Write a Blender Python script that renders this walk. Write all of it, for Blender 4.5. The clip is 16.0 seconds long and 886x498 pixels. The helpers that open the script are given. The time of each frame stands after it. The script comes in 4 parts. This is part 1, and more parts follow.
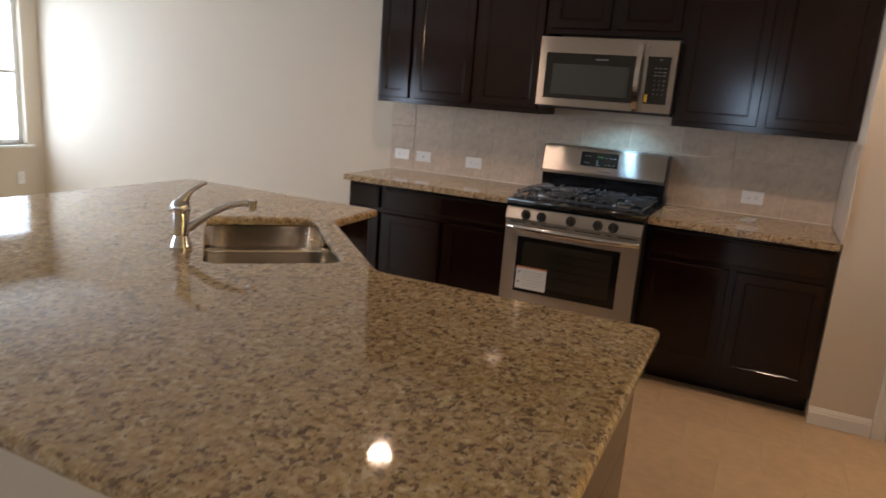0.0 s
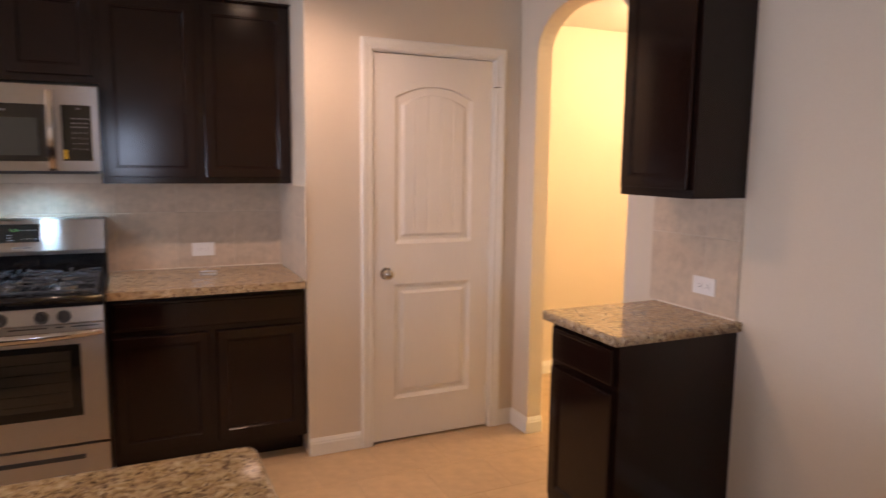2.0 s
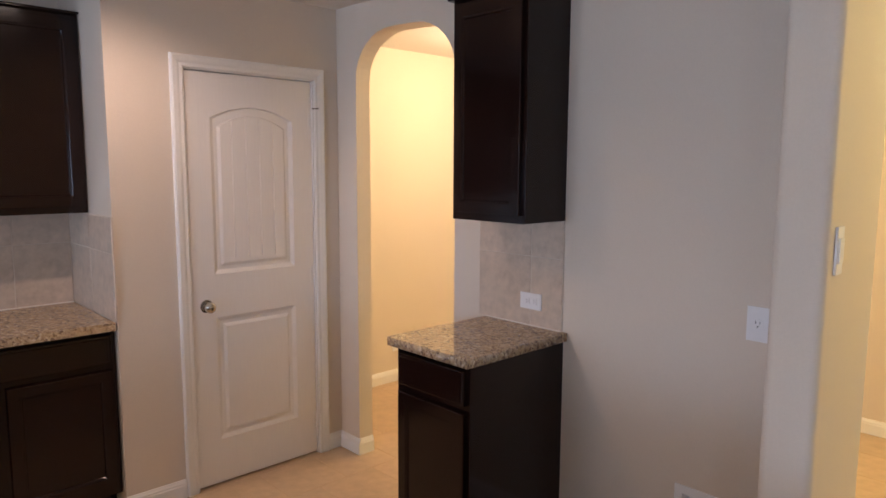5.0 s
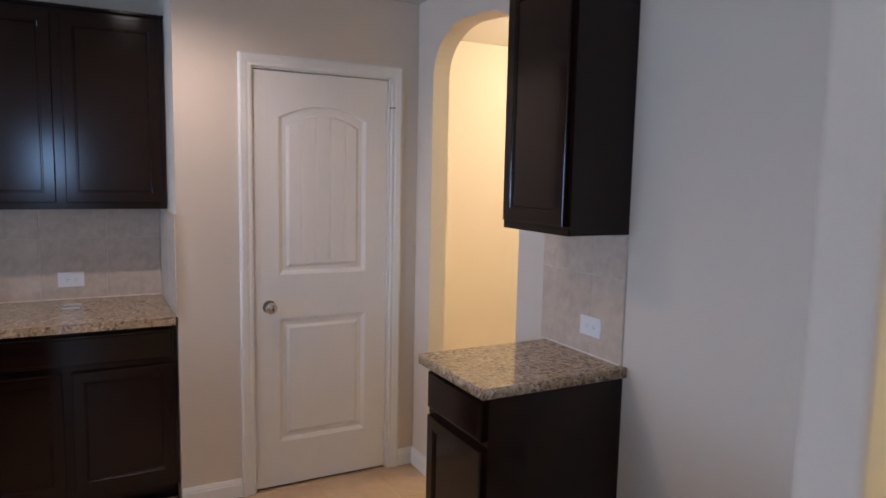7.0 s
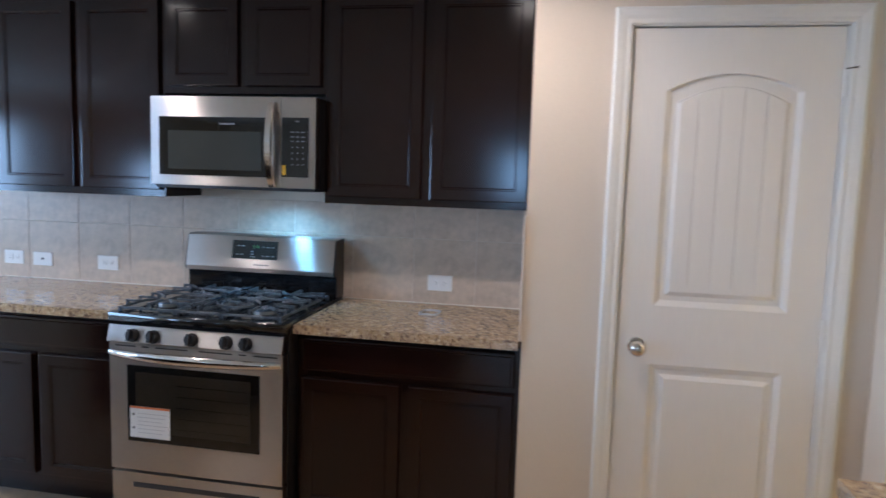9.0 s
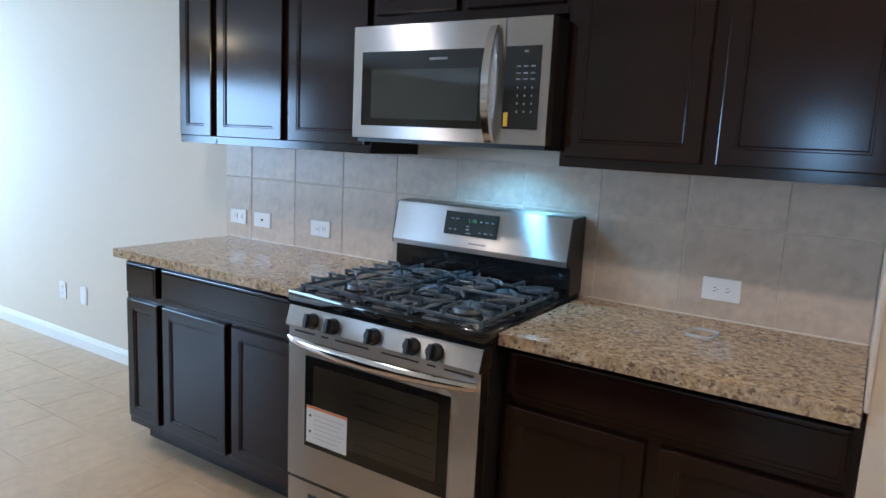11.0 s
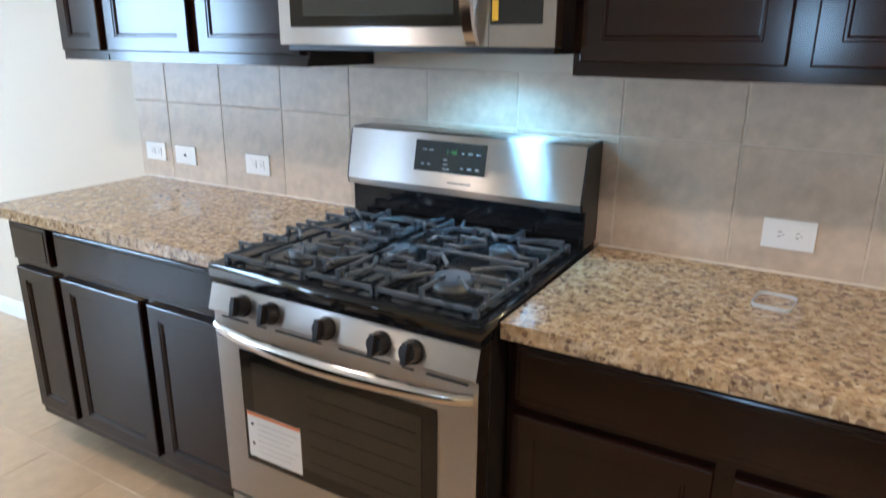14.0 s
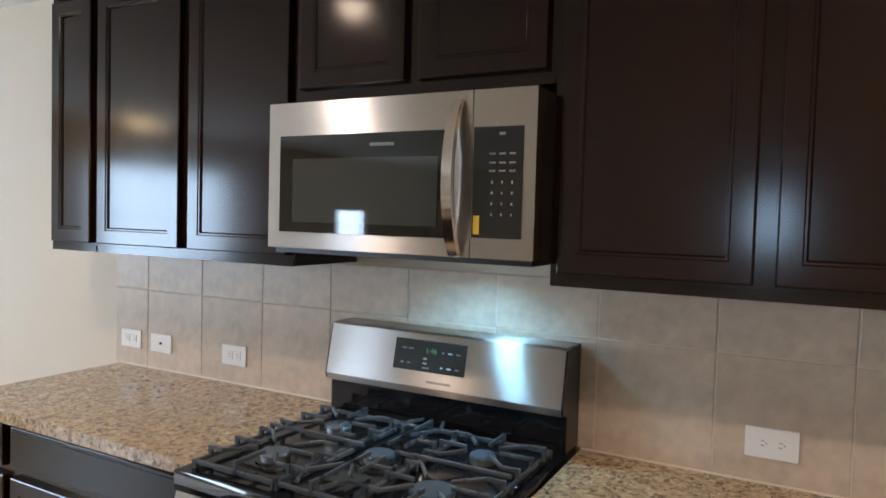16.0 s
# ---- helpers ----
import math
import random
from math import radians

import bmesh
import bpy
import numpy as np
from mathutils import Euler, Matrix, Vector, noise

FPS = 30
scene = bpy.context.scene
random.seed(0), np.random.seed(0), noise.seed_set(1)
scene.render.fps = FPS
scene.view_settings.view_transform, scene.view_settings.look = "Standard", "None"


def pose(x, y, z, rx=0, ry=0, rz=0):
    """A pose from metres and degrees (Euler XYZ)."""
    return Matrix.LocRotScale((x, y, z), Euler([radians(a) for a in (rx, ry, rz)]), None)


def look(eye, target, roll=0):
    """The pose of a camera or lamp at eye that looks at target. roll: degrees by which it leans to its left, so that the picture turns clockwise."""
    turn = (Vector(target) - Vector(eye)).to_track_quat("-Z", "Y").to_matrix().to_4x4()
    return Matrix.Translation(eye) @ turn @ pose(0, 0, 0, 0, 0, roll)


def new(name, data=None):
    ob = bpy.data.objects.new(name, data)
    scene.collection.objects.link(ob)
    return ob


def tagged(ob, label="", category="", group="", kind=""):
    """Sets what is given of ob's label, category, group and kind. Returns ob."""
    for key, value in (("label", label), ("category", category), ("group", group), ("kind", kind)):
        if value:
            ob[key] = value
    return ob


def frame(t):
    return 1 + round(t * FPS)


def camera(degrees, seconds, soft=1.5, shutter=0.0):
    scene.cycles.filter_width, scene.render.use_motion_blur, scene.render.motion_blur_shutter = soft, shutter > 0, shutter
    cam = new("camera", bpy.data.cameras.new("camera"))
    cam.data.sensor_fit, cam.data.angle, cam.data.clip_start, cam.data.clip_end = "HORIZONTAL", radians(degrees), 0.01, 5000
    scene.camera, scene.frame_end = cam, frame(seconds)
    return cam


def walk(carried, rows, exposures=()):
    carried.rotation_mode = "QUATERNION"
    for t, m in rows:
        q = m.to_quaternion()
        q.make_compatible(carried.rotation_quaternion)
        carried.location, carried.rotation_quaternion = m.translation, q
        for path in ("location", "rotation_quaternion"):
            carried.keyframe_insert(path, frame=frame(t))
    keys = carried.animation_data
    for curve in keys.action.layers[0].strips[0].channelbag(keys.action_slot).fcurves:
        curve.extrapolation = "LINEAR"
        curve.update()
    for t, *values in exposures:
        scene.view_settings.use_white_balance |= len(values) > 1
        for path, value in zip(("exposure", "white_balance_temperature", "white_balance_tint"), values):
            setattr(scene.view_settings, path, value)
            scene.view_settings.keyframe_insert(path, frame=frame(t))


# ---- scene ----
cam = camera(66.5, 16.0, soft=1.5, shutter=0.4)
PATH = [
    (0, (1.49, 1.89, 1.459), (0.664, 3.656, 1.013), 4.5),
    (0.5, (1.384, 1.988, 1.478), (0.768, 3.853, 1.104), 3.7),
    (1, (1.218, 2.057, 1.5), (1.048, 4.026, 1.192), 2.0),
    (1.5, (1.139, 2.125, 1.503), (1.523, 4.068, 1.227), 0.8),
    (2, (1.102, 2.247, 1.504), (1.924, 4.052, 1.25), 0.7),
    (2.5, (1.109, 2.314, 1.571), (2.211, 3.958, 1.283), -0.0),
    (3, (1.001, 2.364, 1.557), (2.316, 3.827, 1.196), 0.2),
    (3.5, (0.919, 2.423, 1.552), (2.326, 3.77, 1.098), -0.3),
    (4, (0.908, 2.433, 1.567), (2.303, 3.778, 1.073), 0.8),
    (4.5, (0.902, 2.425, 1.598), (2.294, 3.822, 1.268), 0.2),
    (4.7, (0.886, 2.417, 1.605), (2.273, 3.831, 1.326), 0.1),
    (6.8, (1.421, 2.262, 1.584), (2.408, 3.99, 1.391), 1.0),
    (7, (1.509, 2.311, 1.585), (2.439, 4.067, 1.362), 1.2),
    (7.5, (1.699, 2.453, 1.574), (2.422, 4.297, 1.293), 1.1),
    (8, (1.888, 2.601, 1.556), (2.234, 4.549, 1.266), -0.3),
    (8.5, (1.993, 2.805, 1.539), (1.957, 4.787, 1.279), -0.2),
    (9, (2.015, 3.052, 1.504), (1.652, 5.008, 1.298), 1.8),
    (9.5, (2.008, 3.348, 1.496), (1.343, 5.221, 1.274), 2.3),
    (10, (2.004, 3.523, 1.5), (1.07, 5.275, 1.263), 2.7),
    (10.2, (1.97, 3.589, 1.49), (0.979, 5.308, 1.238), 2.6),
    (12.3, (1.601, 4.261, 1.419), (0.521, 5.879, 0.955), 1.7),
    (12.5, (1.545, 4.307, 1.426), (0.502, 5.939, 0.924), 1.6),
    (13, (1.477, 4.342, 1.396), (0.514, 5.996, 0.817), 1.0),
    (13.5, (1.486, 4.358, 1.401), (0.544, 5.982, 0.711), 0.5),
    (14, (1.496, 4.368, 1.456), (0.538, 6.022, 0.868), 0.5),
    (14.5, (1.494, 4.365, 1.499), (0.522, 6.076, 1.137), 0.8),
    (15, (1.491, 4.355, 1.52), (0.526, 6.092, 1.295), 1.1),
    (15.5, (1.485, 4.354, 1.519), (0.532, 6.104, 1.356), 1.4),
    (16, (1.48, 4.364, 1.53), (0.536, 6.125, 1.443), 1.6),
]
# the clip's camera shifts its exposure and white balance on the way
EXPOSURES = [(0.0, -0.60, 6450, 23), (0.5, -0.18, 6700, 26), (1.0, 0.12, 6700, 30), (2.0, -0.16, 6800, 37), (3.5, -0.38, 6200, 33), (4.7, -0.40, 5850, 30), (6.8, -0.5, 5200, 24), (7.5, -0.48, 5000, 23), (8.5, -0.17, 4850, 18), (10.2, 0.04, 4850, 11), (12.5, 0.12, 5050, 11), (13.0, 0.28, 5150, 11), (13.5, 0.34, 5300, 12), (14.0, 0.54, 5300, 12), (14.5, 0.15, 5400, 13), (16.0, 0.04, 5950, 16)]
walk(cam, [(t, look(eye, target, roll)) for t, eye, target, roll in PATH], EXPOSURES)


# ---- world and light ----
world = bpy.data.worlds.new("world")
scene.world = world
world.use_nodes = True
wn = world.node_tree
sky = wn.nodes.new("ShaderNodeTexSky")
sky.sky_type, sky.sun_disc, sky.sun_elevation, sky.sun_rotation = "NISHITA", False, radians(48), radians(200)
wn.links.new(sky.outputs[0], wn.nodes["Background"].inputs[0])
wn.nodes["Background"].inputs[1].default_value = 0.12

YW, XE, YP, XP = 6.165, 3.185, 5.535, 1.862      # range wall, east wall, pantry wall, pantry side
XA, XB = 3.05, 3.14                              # faces of the wall between pantry and arch
XW, YS, XF, CEIL = -4.87, -4.0, 5.8, 2.44       # west wall, south wall, far east, ceiling


def area(name, m, sx, sy, power, colour):
    la = bpy.data.lights.new(name, "AREA")
    la.shape, la.size, la.size_y, la.energy, la.color = "RECTANGLE", sx, sy, power, colour
    ob = new(name, la)
    ob.matrix_world = m
    return ob


DAY, WARM = (0.665, 0.85, 1.0), (1.0, 0.76, 0.39)
area("window_light_west", look((XW + 0.03, 5.25, 1.35), (0, 5.25, 1.3)), 1.4, 1.25, 23, DAY)
area("window_light_patio", look((XW + 0.03, 2.05, 1.47), (0, 2.05, 1.4)), 1.6, 1.05, 64, DAY)
area("window_light_far", look((XW + 0.03, -1.6, 1.235), (0, -1.6, 1.235)), 0.66, 0.78, 32, DAY)
area("window_light_south", look((1.0, YS + 0.03, 1.62), (1.0, 0, 1.6)), 0.5, 0.75, 14, (0.5, 0.78, 1.0))


def spot(name, x, y, z, power, colour, cone=158):
    la = bpy.data.lights.new(name, "SPOT")
    la.energy, la.color, la.spot_size, la.spot_blend, la.shadow_soft_size = power, colour, radians(cone), 0.7, 0.06
    ob = new(name, la)
    ob.matrix_world = look((x, y, z), (x, y, 0))
    return ob


DOWN = [(-0.25, 4.97), (1.75, 4.97)]
for dx, dy in DOWN:
    spot("downlight_lamp", dx, dy, CEIL - 0.012, 60, (1.0, 0.74, 0.50))
for hx, hy, hp, hc in [(4.3, 5.2, 74, WARM), (4.5, 1.9, 120, (1.0, 0.83, 0.27))]:
    la = bpy.data.lights.new("hall_lamp", "POINT")
    la.energy, la.color, la.shadow_soft_size = hp, hc, 0.12
    new("hall_lamp", la).location = (hx, hy, CEIL - 0.22)
hood = area("range_hood_lamp", look((0.68, 5.93, 1.4332), (0.68, 6.03, 0.9)), 0.07, 0.05, 7.5, (0.32, 0.76, 1.0))
hood.data.spread = radians(125)


# ---- materials ----
def mat(name, colour, rough=0.5, metal=0.0, var=0.12, scale=12.0, fine=120.0, bump=0.05, stretch=(1, 1, 1), coat=0.0, rnd=0.0, spec=0.5):
    """A surface with blotches at one scale, grain at another, and fine relief."""
    m = bpy.data.materials.new(name)
    m.use_nodes = True
    nt = m.node_tree
    n, l = nt.nodes, nt.links
    bs = n["Principled BSDF"]
    tc, mp = n.new("ShaderNodeTexCoord"), n.new("ShaderNodeMapping")
    mp.inputs["Scale"].default_value = stretch
    l.new(tc.outputs["Object"], mp.inputs[0])
    a, b = n.new("ShaderNodeTexNoise"), n.new("ShaderNodeTexNoise")
    a.inputs["Scale"].default_value, a.inputs["Detail"].default_value = scale, 4
    b.inputs["Scale"].default_value, b.inputs["Detail"].default_value = fine, 3
    for q in (a, b):
        l.new(mp.outputs[0], q.inputs["Vector"])
    mx = n.new("ShaderNodeMath")
    mx.operation = "ADD"
    l.new(a.outputs[0], mx.inputs[0])
    l.new(b.outputs[0], mx.inputs[1])
    src = mx.outputs[0]
    if rnd:
        oi, ad = n.new("ShaderNodeObjectInfo"), n.new("ShaderNodeMath")
        ad.operation = "MULTIPLY_ADD"
        l.new(oi.outputs["Random"], ad.inputs[0])
        ad.inputs[1].default_value = rnd
        l.new(src, ad.inputs[2])
        src = ad.outputs[0]
    mr = n.new("ShaderNodeMapRange")
    mr.inputs["From Min"].default_value, mr.inputs["From Max"].default_value = 0.6, 1.4 + rnd
    l.new(src, mr.inputs["Value"])
    rp = n.new("ShaderNodeValToRGB")
    rp.color_ramp.elements[0].color = (*[c * (1 - var) for c in colour], 1)
    rp.color_ramp.elements[1].color = (*[min(1, c * (1 + var)) for c in colour], 1)
    l.new(mr.outputs[0], rp.inputs[0])
    l.new(rp.outputs[0], bs.inputs["Base Color"])
    rr = n.new("ShaderNodeMapRange")
    rr.inputs["To Min"].default_value, rr.inputs["To Max"].default_value = max(0.02, rough * 0.82), min(1, rough * 1.18)
    l.new(a.outputs[0], rr.inputs["Value"])
    l.new(rr.outputs[0], bs.inputs["Roughness"])
    bs.inputs["Metallic"].default_value = metal
    bs.inputs["Coat Weight"].default_value = coat
    bs.inputs["Coat Roughness"].default_value = 0.12
    bs.inputs["Specular IOR Level"].default_value = spec
    if bump:
        bp = n.new("ShaderNodeBump")
        bp.inputs["Strength"].default_value, bp.inputs["Distance"].default_value = bump, 0.004
        l.new(b.outputs[0], bp.inputs["Height"])
        l.new(bp.outputs[0], bs.inputs["Normal"])
    return m


def granite_mat():
    """Tan granite: mottled ochre and grey-mauve ground, cream crystals, dark mica flecks."""
    m = bpy.data.materials.new("granite")
    m.use_nodes = True
    n, l = m.node_tree.nodes, m.node_tree.links
    bs = n["Principled BSDF"]
    tc = n.new("ShaderNodeTexCoord")

    def noise_at(scale, detail, rough=0.6, warp=0.0):
        t = n.new("ShaderNodeTexNoise")
        t.inputs["Scale"].default_value, t.inputs["Detail"].default_value = scale, detail
        t.inputs["Roughness"].default_value, t.inputs["Distortion"].default_value = rough, warp
        l.new(tc.outputs["Object"], t.inputs["Vector"])
        return t.outputs[0]

    def ramp(src, stops):
        r = n.new("ShaderNodeValToRGB")
        cr = r.color_ramp
        cr.elements[0].position, cr.elements[0].color = stops[0][0], (*stops[0][1], 1)
        cr.elements[1].position, cr.elements[1].color = stops[-1][0], (*stops[-1][1], 1)
        for p, c in stops[1:-1]:
            cr.elements.new(p).color = (*c, 1)
        l.new(src, r.inputs[0])
        return r.outputs[0]

    def mix(f, x, y):
        k = n.new("ShaderNodeMix")
        k.data_type = "RGBA"
        l.new(f, k.inputs["Factor"])
        l.new(x, k.inputs["A"])
        if isinstance(y, tuple):
            k.inputs["B"].default_value = (*y, 1)
        else:
            l.new(y, k.inputs["B"])
        return k.outputs["Result"]

    def step(src, lo, hi, top=1.0):
        k = n.new("ShaderNodeMapRange")
        k.inputs["From Min"].default_value, k.inputs["From Max"].default_value, k.inputs["To Max"].default_value = lo, hi, top
        l.new(src, k.inputs["Value"])
        return k.outputs[0]

    warm = ramp(noise_at(50, 4, 0.68, 0.3), [(0.36, (0.16, 0.10, 0.055)), (0.45, (0.35, 0.235, 0.122)), (0.54, (0.46, 0.335, 0.190)), (0.63, (0.62, 0.51, 0.36))])
    cool = ramp(noise_at(54, 4, 0.68, 0.3), [(0.36, (0.14, 0.095, 0.075)), (0.46, (0.33, 0.235, 0.150)), (0.55, (0.46, 0.35, 0.230)), (0.64, (0.54, 0.43, 0.29))])
    base = mix(step(noise_at(18, 4, 0.6, 0.4), 0.50, 0.60), warm, cool)
    wob, off = n.new("ShaderNodeTexNoise"), n.new("ShaderNodeVectorMath")
    wob.inputs["Scale"].default_value, wob.inputs["Detail"].default_value = 60, 3
    l.new(tc.outputs["Object"], wob.inputs["Vector"])
    off.operation = "MULTIPLY_ADD"
    off.inputs[1].default_value = (0.022, 0.022, 0.022)
    l.new(wob.outputs["Color"], off.inputs[0])
    l.new(tc.outputs["Object"], off.inputs[2])
    v = n.new("ShaderNodeTexVoronoi")
    v.inputs["Scale"].default_value = 90
    l.new(off.outputs[0], v.inputs["Vector"])
    sp = n.new("ShaderNodeSeparateColor")
    l.new(v.outputs["Color"], sp.inputs[0])
    grains = ramp(sp.outputs[0], [(0.0, (0.21, 0.135, 0.105)), (0.25, (0.42, 0.30, 0.15)), (0.5, (0.53, 0.37, 0.235)), (0.75, (0.47, 0.35, 0.18)), (1.0, (0.70, 0.58, 0.42))])
    base = mix(step(noise_at(30, 2), 0.32, 0.62, 0.66), base, grains)
    base = mix(step(sp.outputs[1], 0.87, 0.92, 0.75), base, (0.125, 0.075, 0.055))
    base = mix(step(noise_at(76, 4, 0.65, 0.3), 0.585, 0.63, 0.84), base, (0.06, 0.037, 0.030))
    base = mix(step(noise_at(34, 5, 0.7, 0.3), 0.58, 0.66, 0.45), base, (0.11, 0.068, 0.050))
    l.new(base, bs.inputs["Base Color"])
    bs.inputs["Roughness"].default_value = 0.045
    bs.inputs["Specular IOR Level"].default_value = 0.65
    return m


def brushed_mat(name, colour, rough):
    """Steel brushed sideways, so that lights smear upright."""
    m = mat(name, colour, rough, 1.0, 0.035, 2.5, 40, 0.0, (1, 1, 1.6))
    n, l = m.node_tree.nodes, m.node_tree.links
    tg = n.new("ShaderNodeTangent")
    tg.direction_type, tg.uv_map = "UV_MAP", "brush"
    bs = n["Principled BSDF"]
    l.new(tg.outputs[0], bs.inputs["Tangent"])
    bs.inputs["Anisotropic"].default_value, bs.inputs["Anisotropic Rotation"].default_value = 1.0, 0.25
    return m


WALL = mat("wall_paint", (0.68, 0.588, 0.472), 0.75, 0, 0.03, 1.5, 160, 0.12)
CEILM = mat("ceiling_paint", (0.74, 0.71, 0.65), 0.85, 0, 0.03, 2, 90, 0.25)
TRIM = mat("white_trim_paint", (0.80, 0.78, 0.73), 0.32, 0, 0.03, 3, 90, 0.02)
DOORP = mat("white_door_paint", (0.80, 0.77, 0.72), 0.35, 0, 0.03, 2, 200, 0.06, (1, 1, 0.06))
ESPRESSO = mat("espresso_wood", (0.0130, 0.0052, 0.0036), 0.13, 0, 0.18, 2.0, 30, 0.0, (3, 3, 0.35), 0.0, 0.0, 0.32)
GRANITE = granite_mat()
STEEL = brushed_mat("stainless_steel", (0.57, 0.54, 0.51), 0.30)
SINKSTEEL = mat("sink_steel", (0.80, 0.74, 0.68), 0.14, 1.0, 0.06, 8, 60, 0)
CHROME = mat("chrome", (0.75, 0.75, 0.76), 0.06, 1.0, 0.03, 4, 60, 0)
POLISH = mat("polished_steel", (0.64, 0.61, 0.58), 0.13, 1.0, 0.05, 6, 60, 0)
NICKEL = mat("satin_nickel", (0.55, 0.52, 0.48), 0.22, 1.0, 0.05, 10, 90, 0)
BLACKG = mat("black_enamel", (0.008, 0.008, 0.009), 0.10, 0, 0.2, 8, 80, 0.01)
GLASSB = mat("dark_oven_glass", (0.010, 0.009, 0.008), 0.03, 0, 0.2, 2, 50, 0)
MESHG = mat("microwave_mesh_glass", (0.042, 0.046, 0.043), 0.03, 0, 0.15, 2, 400, 0)
# brownish reflection in the oven window, painted as the inner glass colour
OVENIN = mat("oven_inner_glass", (0.036, 0.029, 0.021), 0.05, 0, 0.3, 4, 200, 0)
# black iron, lifted to blue-grey: the window sky's sheen is in the colour
IRON = mat("cast_iron", (0.050, 0.060, 0.074), 0.28, 0, 0.25, 12, 300, 0.15)
BLACKP = mat("black_plastic", (0.012, 0.010, 0.010), 0.3, 0, 0.2, 10, 100, 0.02)
# grey cap enamel with a blue reflection mixed into its base colour
CAPB = mat("burner_cap_enamel", (0.060, 0.078, 0.100), 0.25, 0, 0.1, 20, 150, 0.03)
ALU = mat("burner_aluminium", (0.30, 0.30, 0.30), 0.35, 1.0, 0.1, 20, 120, 0.05)
WHITEP = mat("white_plastic", (0.80, 0.79, 0.77), 0.35, 0, 0.02, 10, 80, 0)
SLOT = mat("socket_slot", (0.03, 0.03, 0.03), 0.6, 0, 0.1, 10, 80, 0)
STILE = mat("splash_tile", (0.56, 0.448, 0.340), 0.36, 0, 0.22, 8, 34, 0.06, (1, 1, 1), 0, 0.25)
GROUT = mat("splash_grout", (0.62, 0.53, 0.43), 0.85, 0, 0.08, 20, 120, 0.1)
FTILE = mat("floor_tile", (0.51, 0.362, 0.222), 0.36, 0, 0.18, 4.0, 16, 0.04, (1, 1, 1), 0, 0.2)
FGROUT = mat("floor_grout", (0.505, 0.368, 0.243), 0.85, 0, 0.1, 20, 120, 0.1)
PAPER = mat("paper_label", (0.80, 0.79, 0.77), 0.5, 0, 0.02, 10, 60, 0)
ORANGE = mat("orange_print", (0.75, 0.22, 0.06), 0.5, 0, 0.05, 10, 60, 0)
FAINTINK = mat("faint_print", (0.58, 0.57, 0.57), 0.5, 0, 0.05, 10, 60, 0)
PALEINK = mat("pale_print", (0.24, 0.24, 0.25), 0.5, 0, 0.05, 10, 60, 0)
GREYINK = mat("grey_print", (0.19, 0.19, 0.20), 0.5, 0, 0.05, 10, 60, 0)
YELLOW = mat("yellow_sticker", (0.85, 0.55, 0.03), 0.45, 0, 0.05, 10, 60, 0)
COPPER = mat("brass_valve", (0.55, 0.33, 0.15), 0.35, 1.0, 0.1, 20, 90, 0)

CLEARP = mat("clear_plastic", (0.85, 0.88, 0.90), 0.06, 0, 0.02, 10, 60, 0)
CLEARP.node_tree.nodes["Principled BSDF"].inputs["Transmission Weight"].default_value = 0.5


def glow(name, colour, strength):
    m = bpy.data.materials.new(name)
    m.use_nodes = True
    bs = m.node_tree.nodes["Principled BSDF"]
    bs.inputs["Base Color"].default_value = (*colour, 1)
    bs.inputs["Emission Color"].default_value = (*colour, 1)
    bs.inputs["Emission Strength"].default_value = strength
    return m


SKYGLOW = glow("daylight_backdrop", (0.66, 0.87, 1.0), 10.0)
LENS = glow("downlight_lens", (1.0, 0.80, 0.55), 14.0)
HOODGLOW = glow("hood_lamp_lens", (0.75, 0.93, 1.0), 12.0)
SHADE = glow("frosted_lamp_glass", (1.0, 0.72, 0.38), 30.0)
LED = glow("green_display", (0.05, 0.16, 0.03), 0.08)


# ---- mesh helpers ----
def bm_new():
    return bmesh.new()


def box(bm, x0, x1, y0, y1, z0, z1):
    vs = [bm.verts.new((x, y, z)) for x in (x0, x1) for y in (y0, y1) for z in (z0, z1)]
    for q in ((0, 1, 3, 2), (4, 6, 7, 5), (0, 4, 5, 1), (2, 3, 7, 6), (0, 2, 6, 4), (1, 5, 7, 3)):
        bm.faces.new([vs[i] for i in q])
    return vs


def bevel(bm, w=0.003, seg=2, angle=30):
    es = [e for e in bm.edges if len(e.link_faces) == 2 and e.calc_face_angle(0) > radians(angle)]
    bmesh.ops.bevel(bm, geom=es, offset=w, segments=seg, affect="EDGES", profile=0.5)
    return bm


def bbox(x0, x1, y0, y1, z0, z1, w=0.003, seg=2):
    bm = bm_new()
    box(bm, x0, x1, y0, y1, z0, z1)
    return bevel(bm, w, seg) if w else bm


def link(name, bm, material, smooth=False):
    me = bpy.data.meshes.new(name)
    bmesh.ops.recalc_face_normals(bm, faces=bm.faces[:])
    bm.to_mesh(me)
    bm.free()
    if material is STEEL:
        uv = me.uv_layers.new(name="brush")
        for lp in me.loops:
            c = me.vertices[lp.vertex_index].co
            uv.data[lp.index].uv = (c.x + 0.2 * c.y, c.z + 0.1 * c.y)
    for mm in material if isinstance(material, (list, tuple)) else [material]:
        me.materials.append(mm)
    if smooth:
        me.shade_smooth()
        me.set_sharp_from_angle(angle=radians(35))
        for p in me.polygons:
            if p.area > 0.03 or len(p.vertices) > 8:
                p.use_smooth = False
    return new(name, me)


def part(name, bm, material, parent, label="", smooth=False):
    ob = link(name, bm, material, smooth)
    ob.parent = parent
    if label:
        ob["label"] = label
    return ob


def setting(name, bm, material, label, category, smooth=False):
    return tagged(link(name, bm, material, smooth), label, category, kind="structure")


def thing(name, m, label, category, group=""):
    ob = new(name)
    ob.empty_display_size = 0.1
    ob.matrix_world = m
    return tagged(ob, label, category, group)


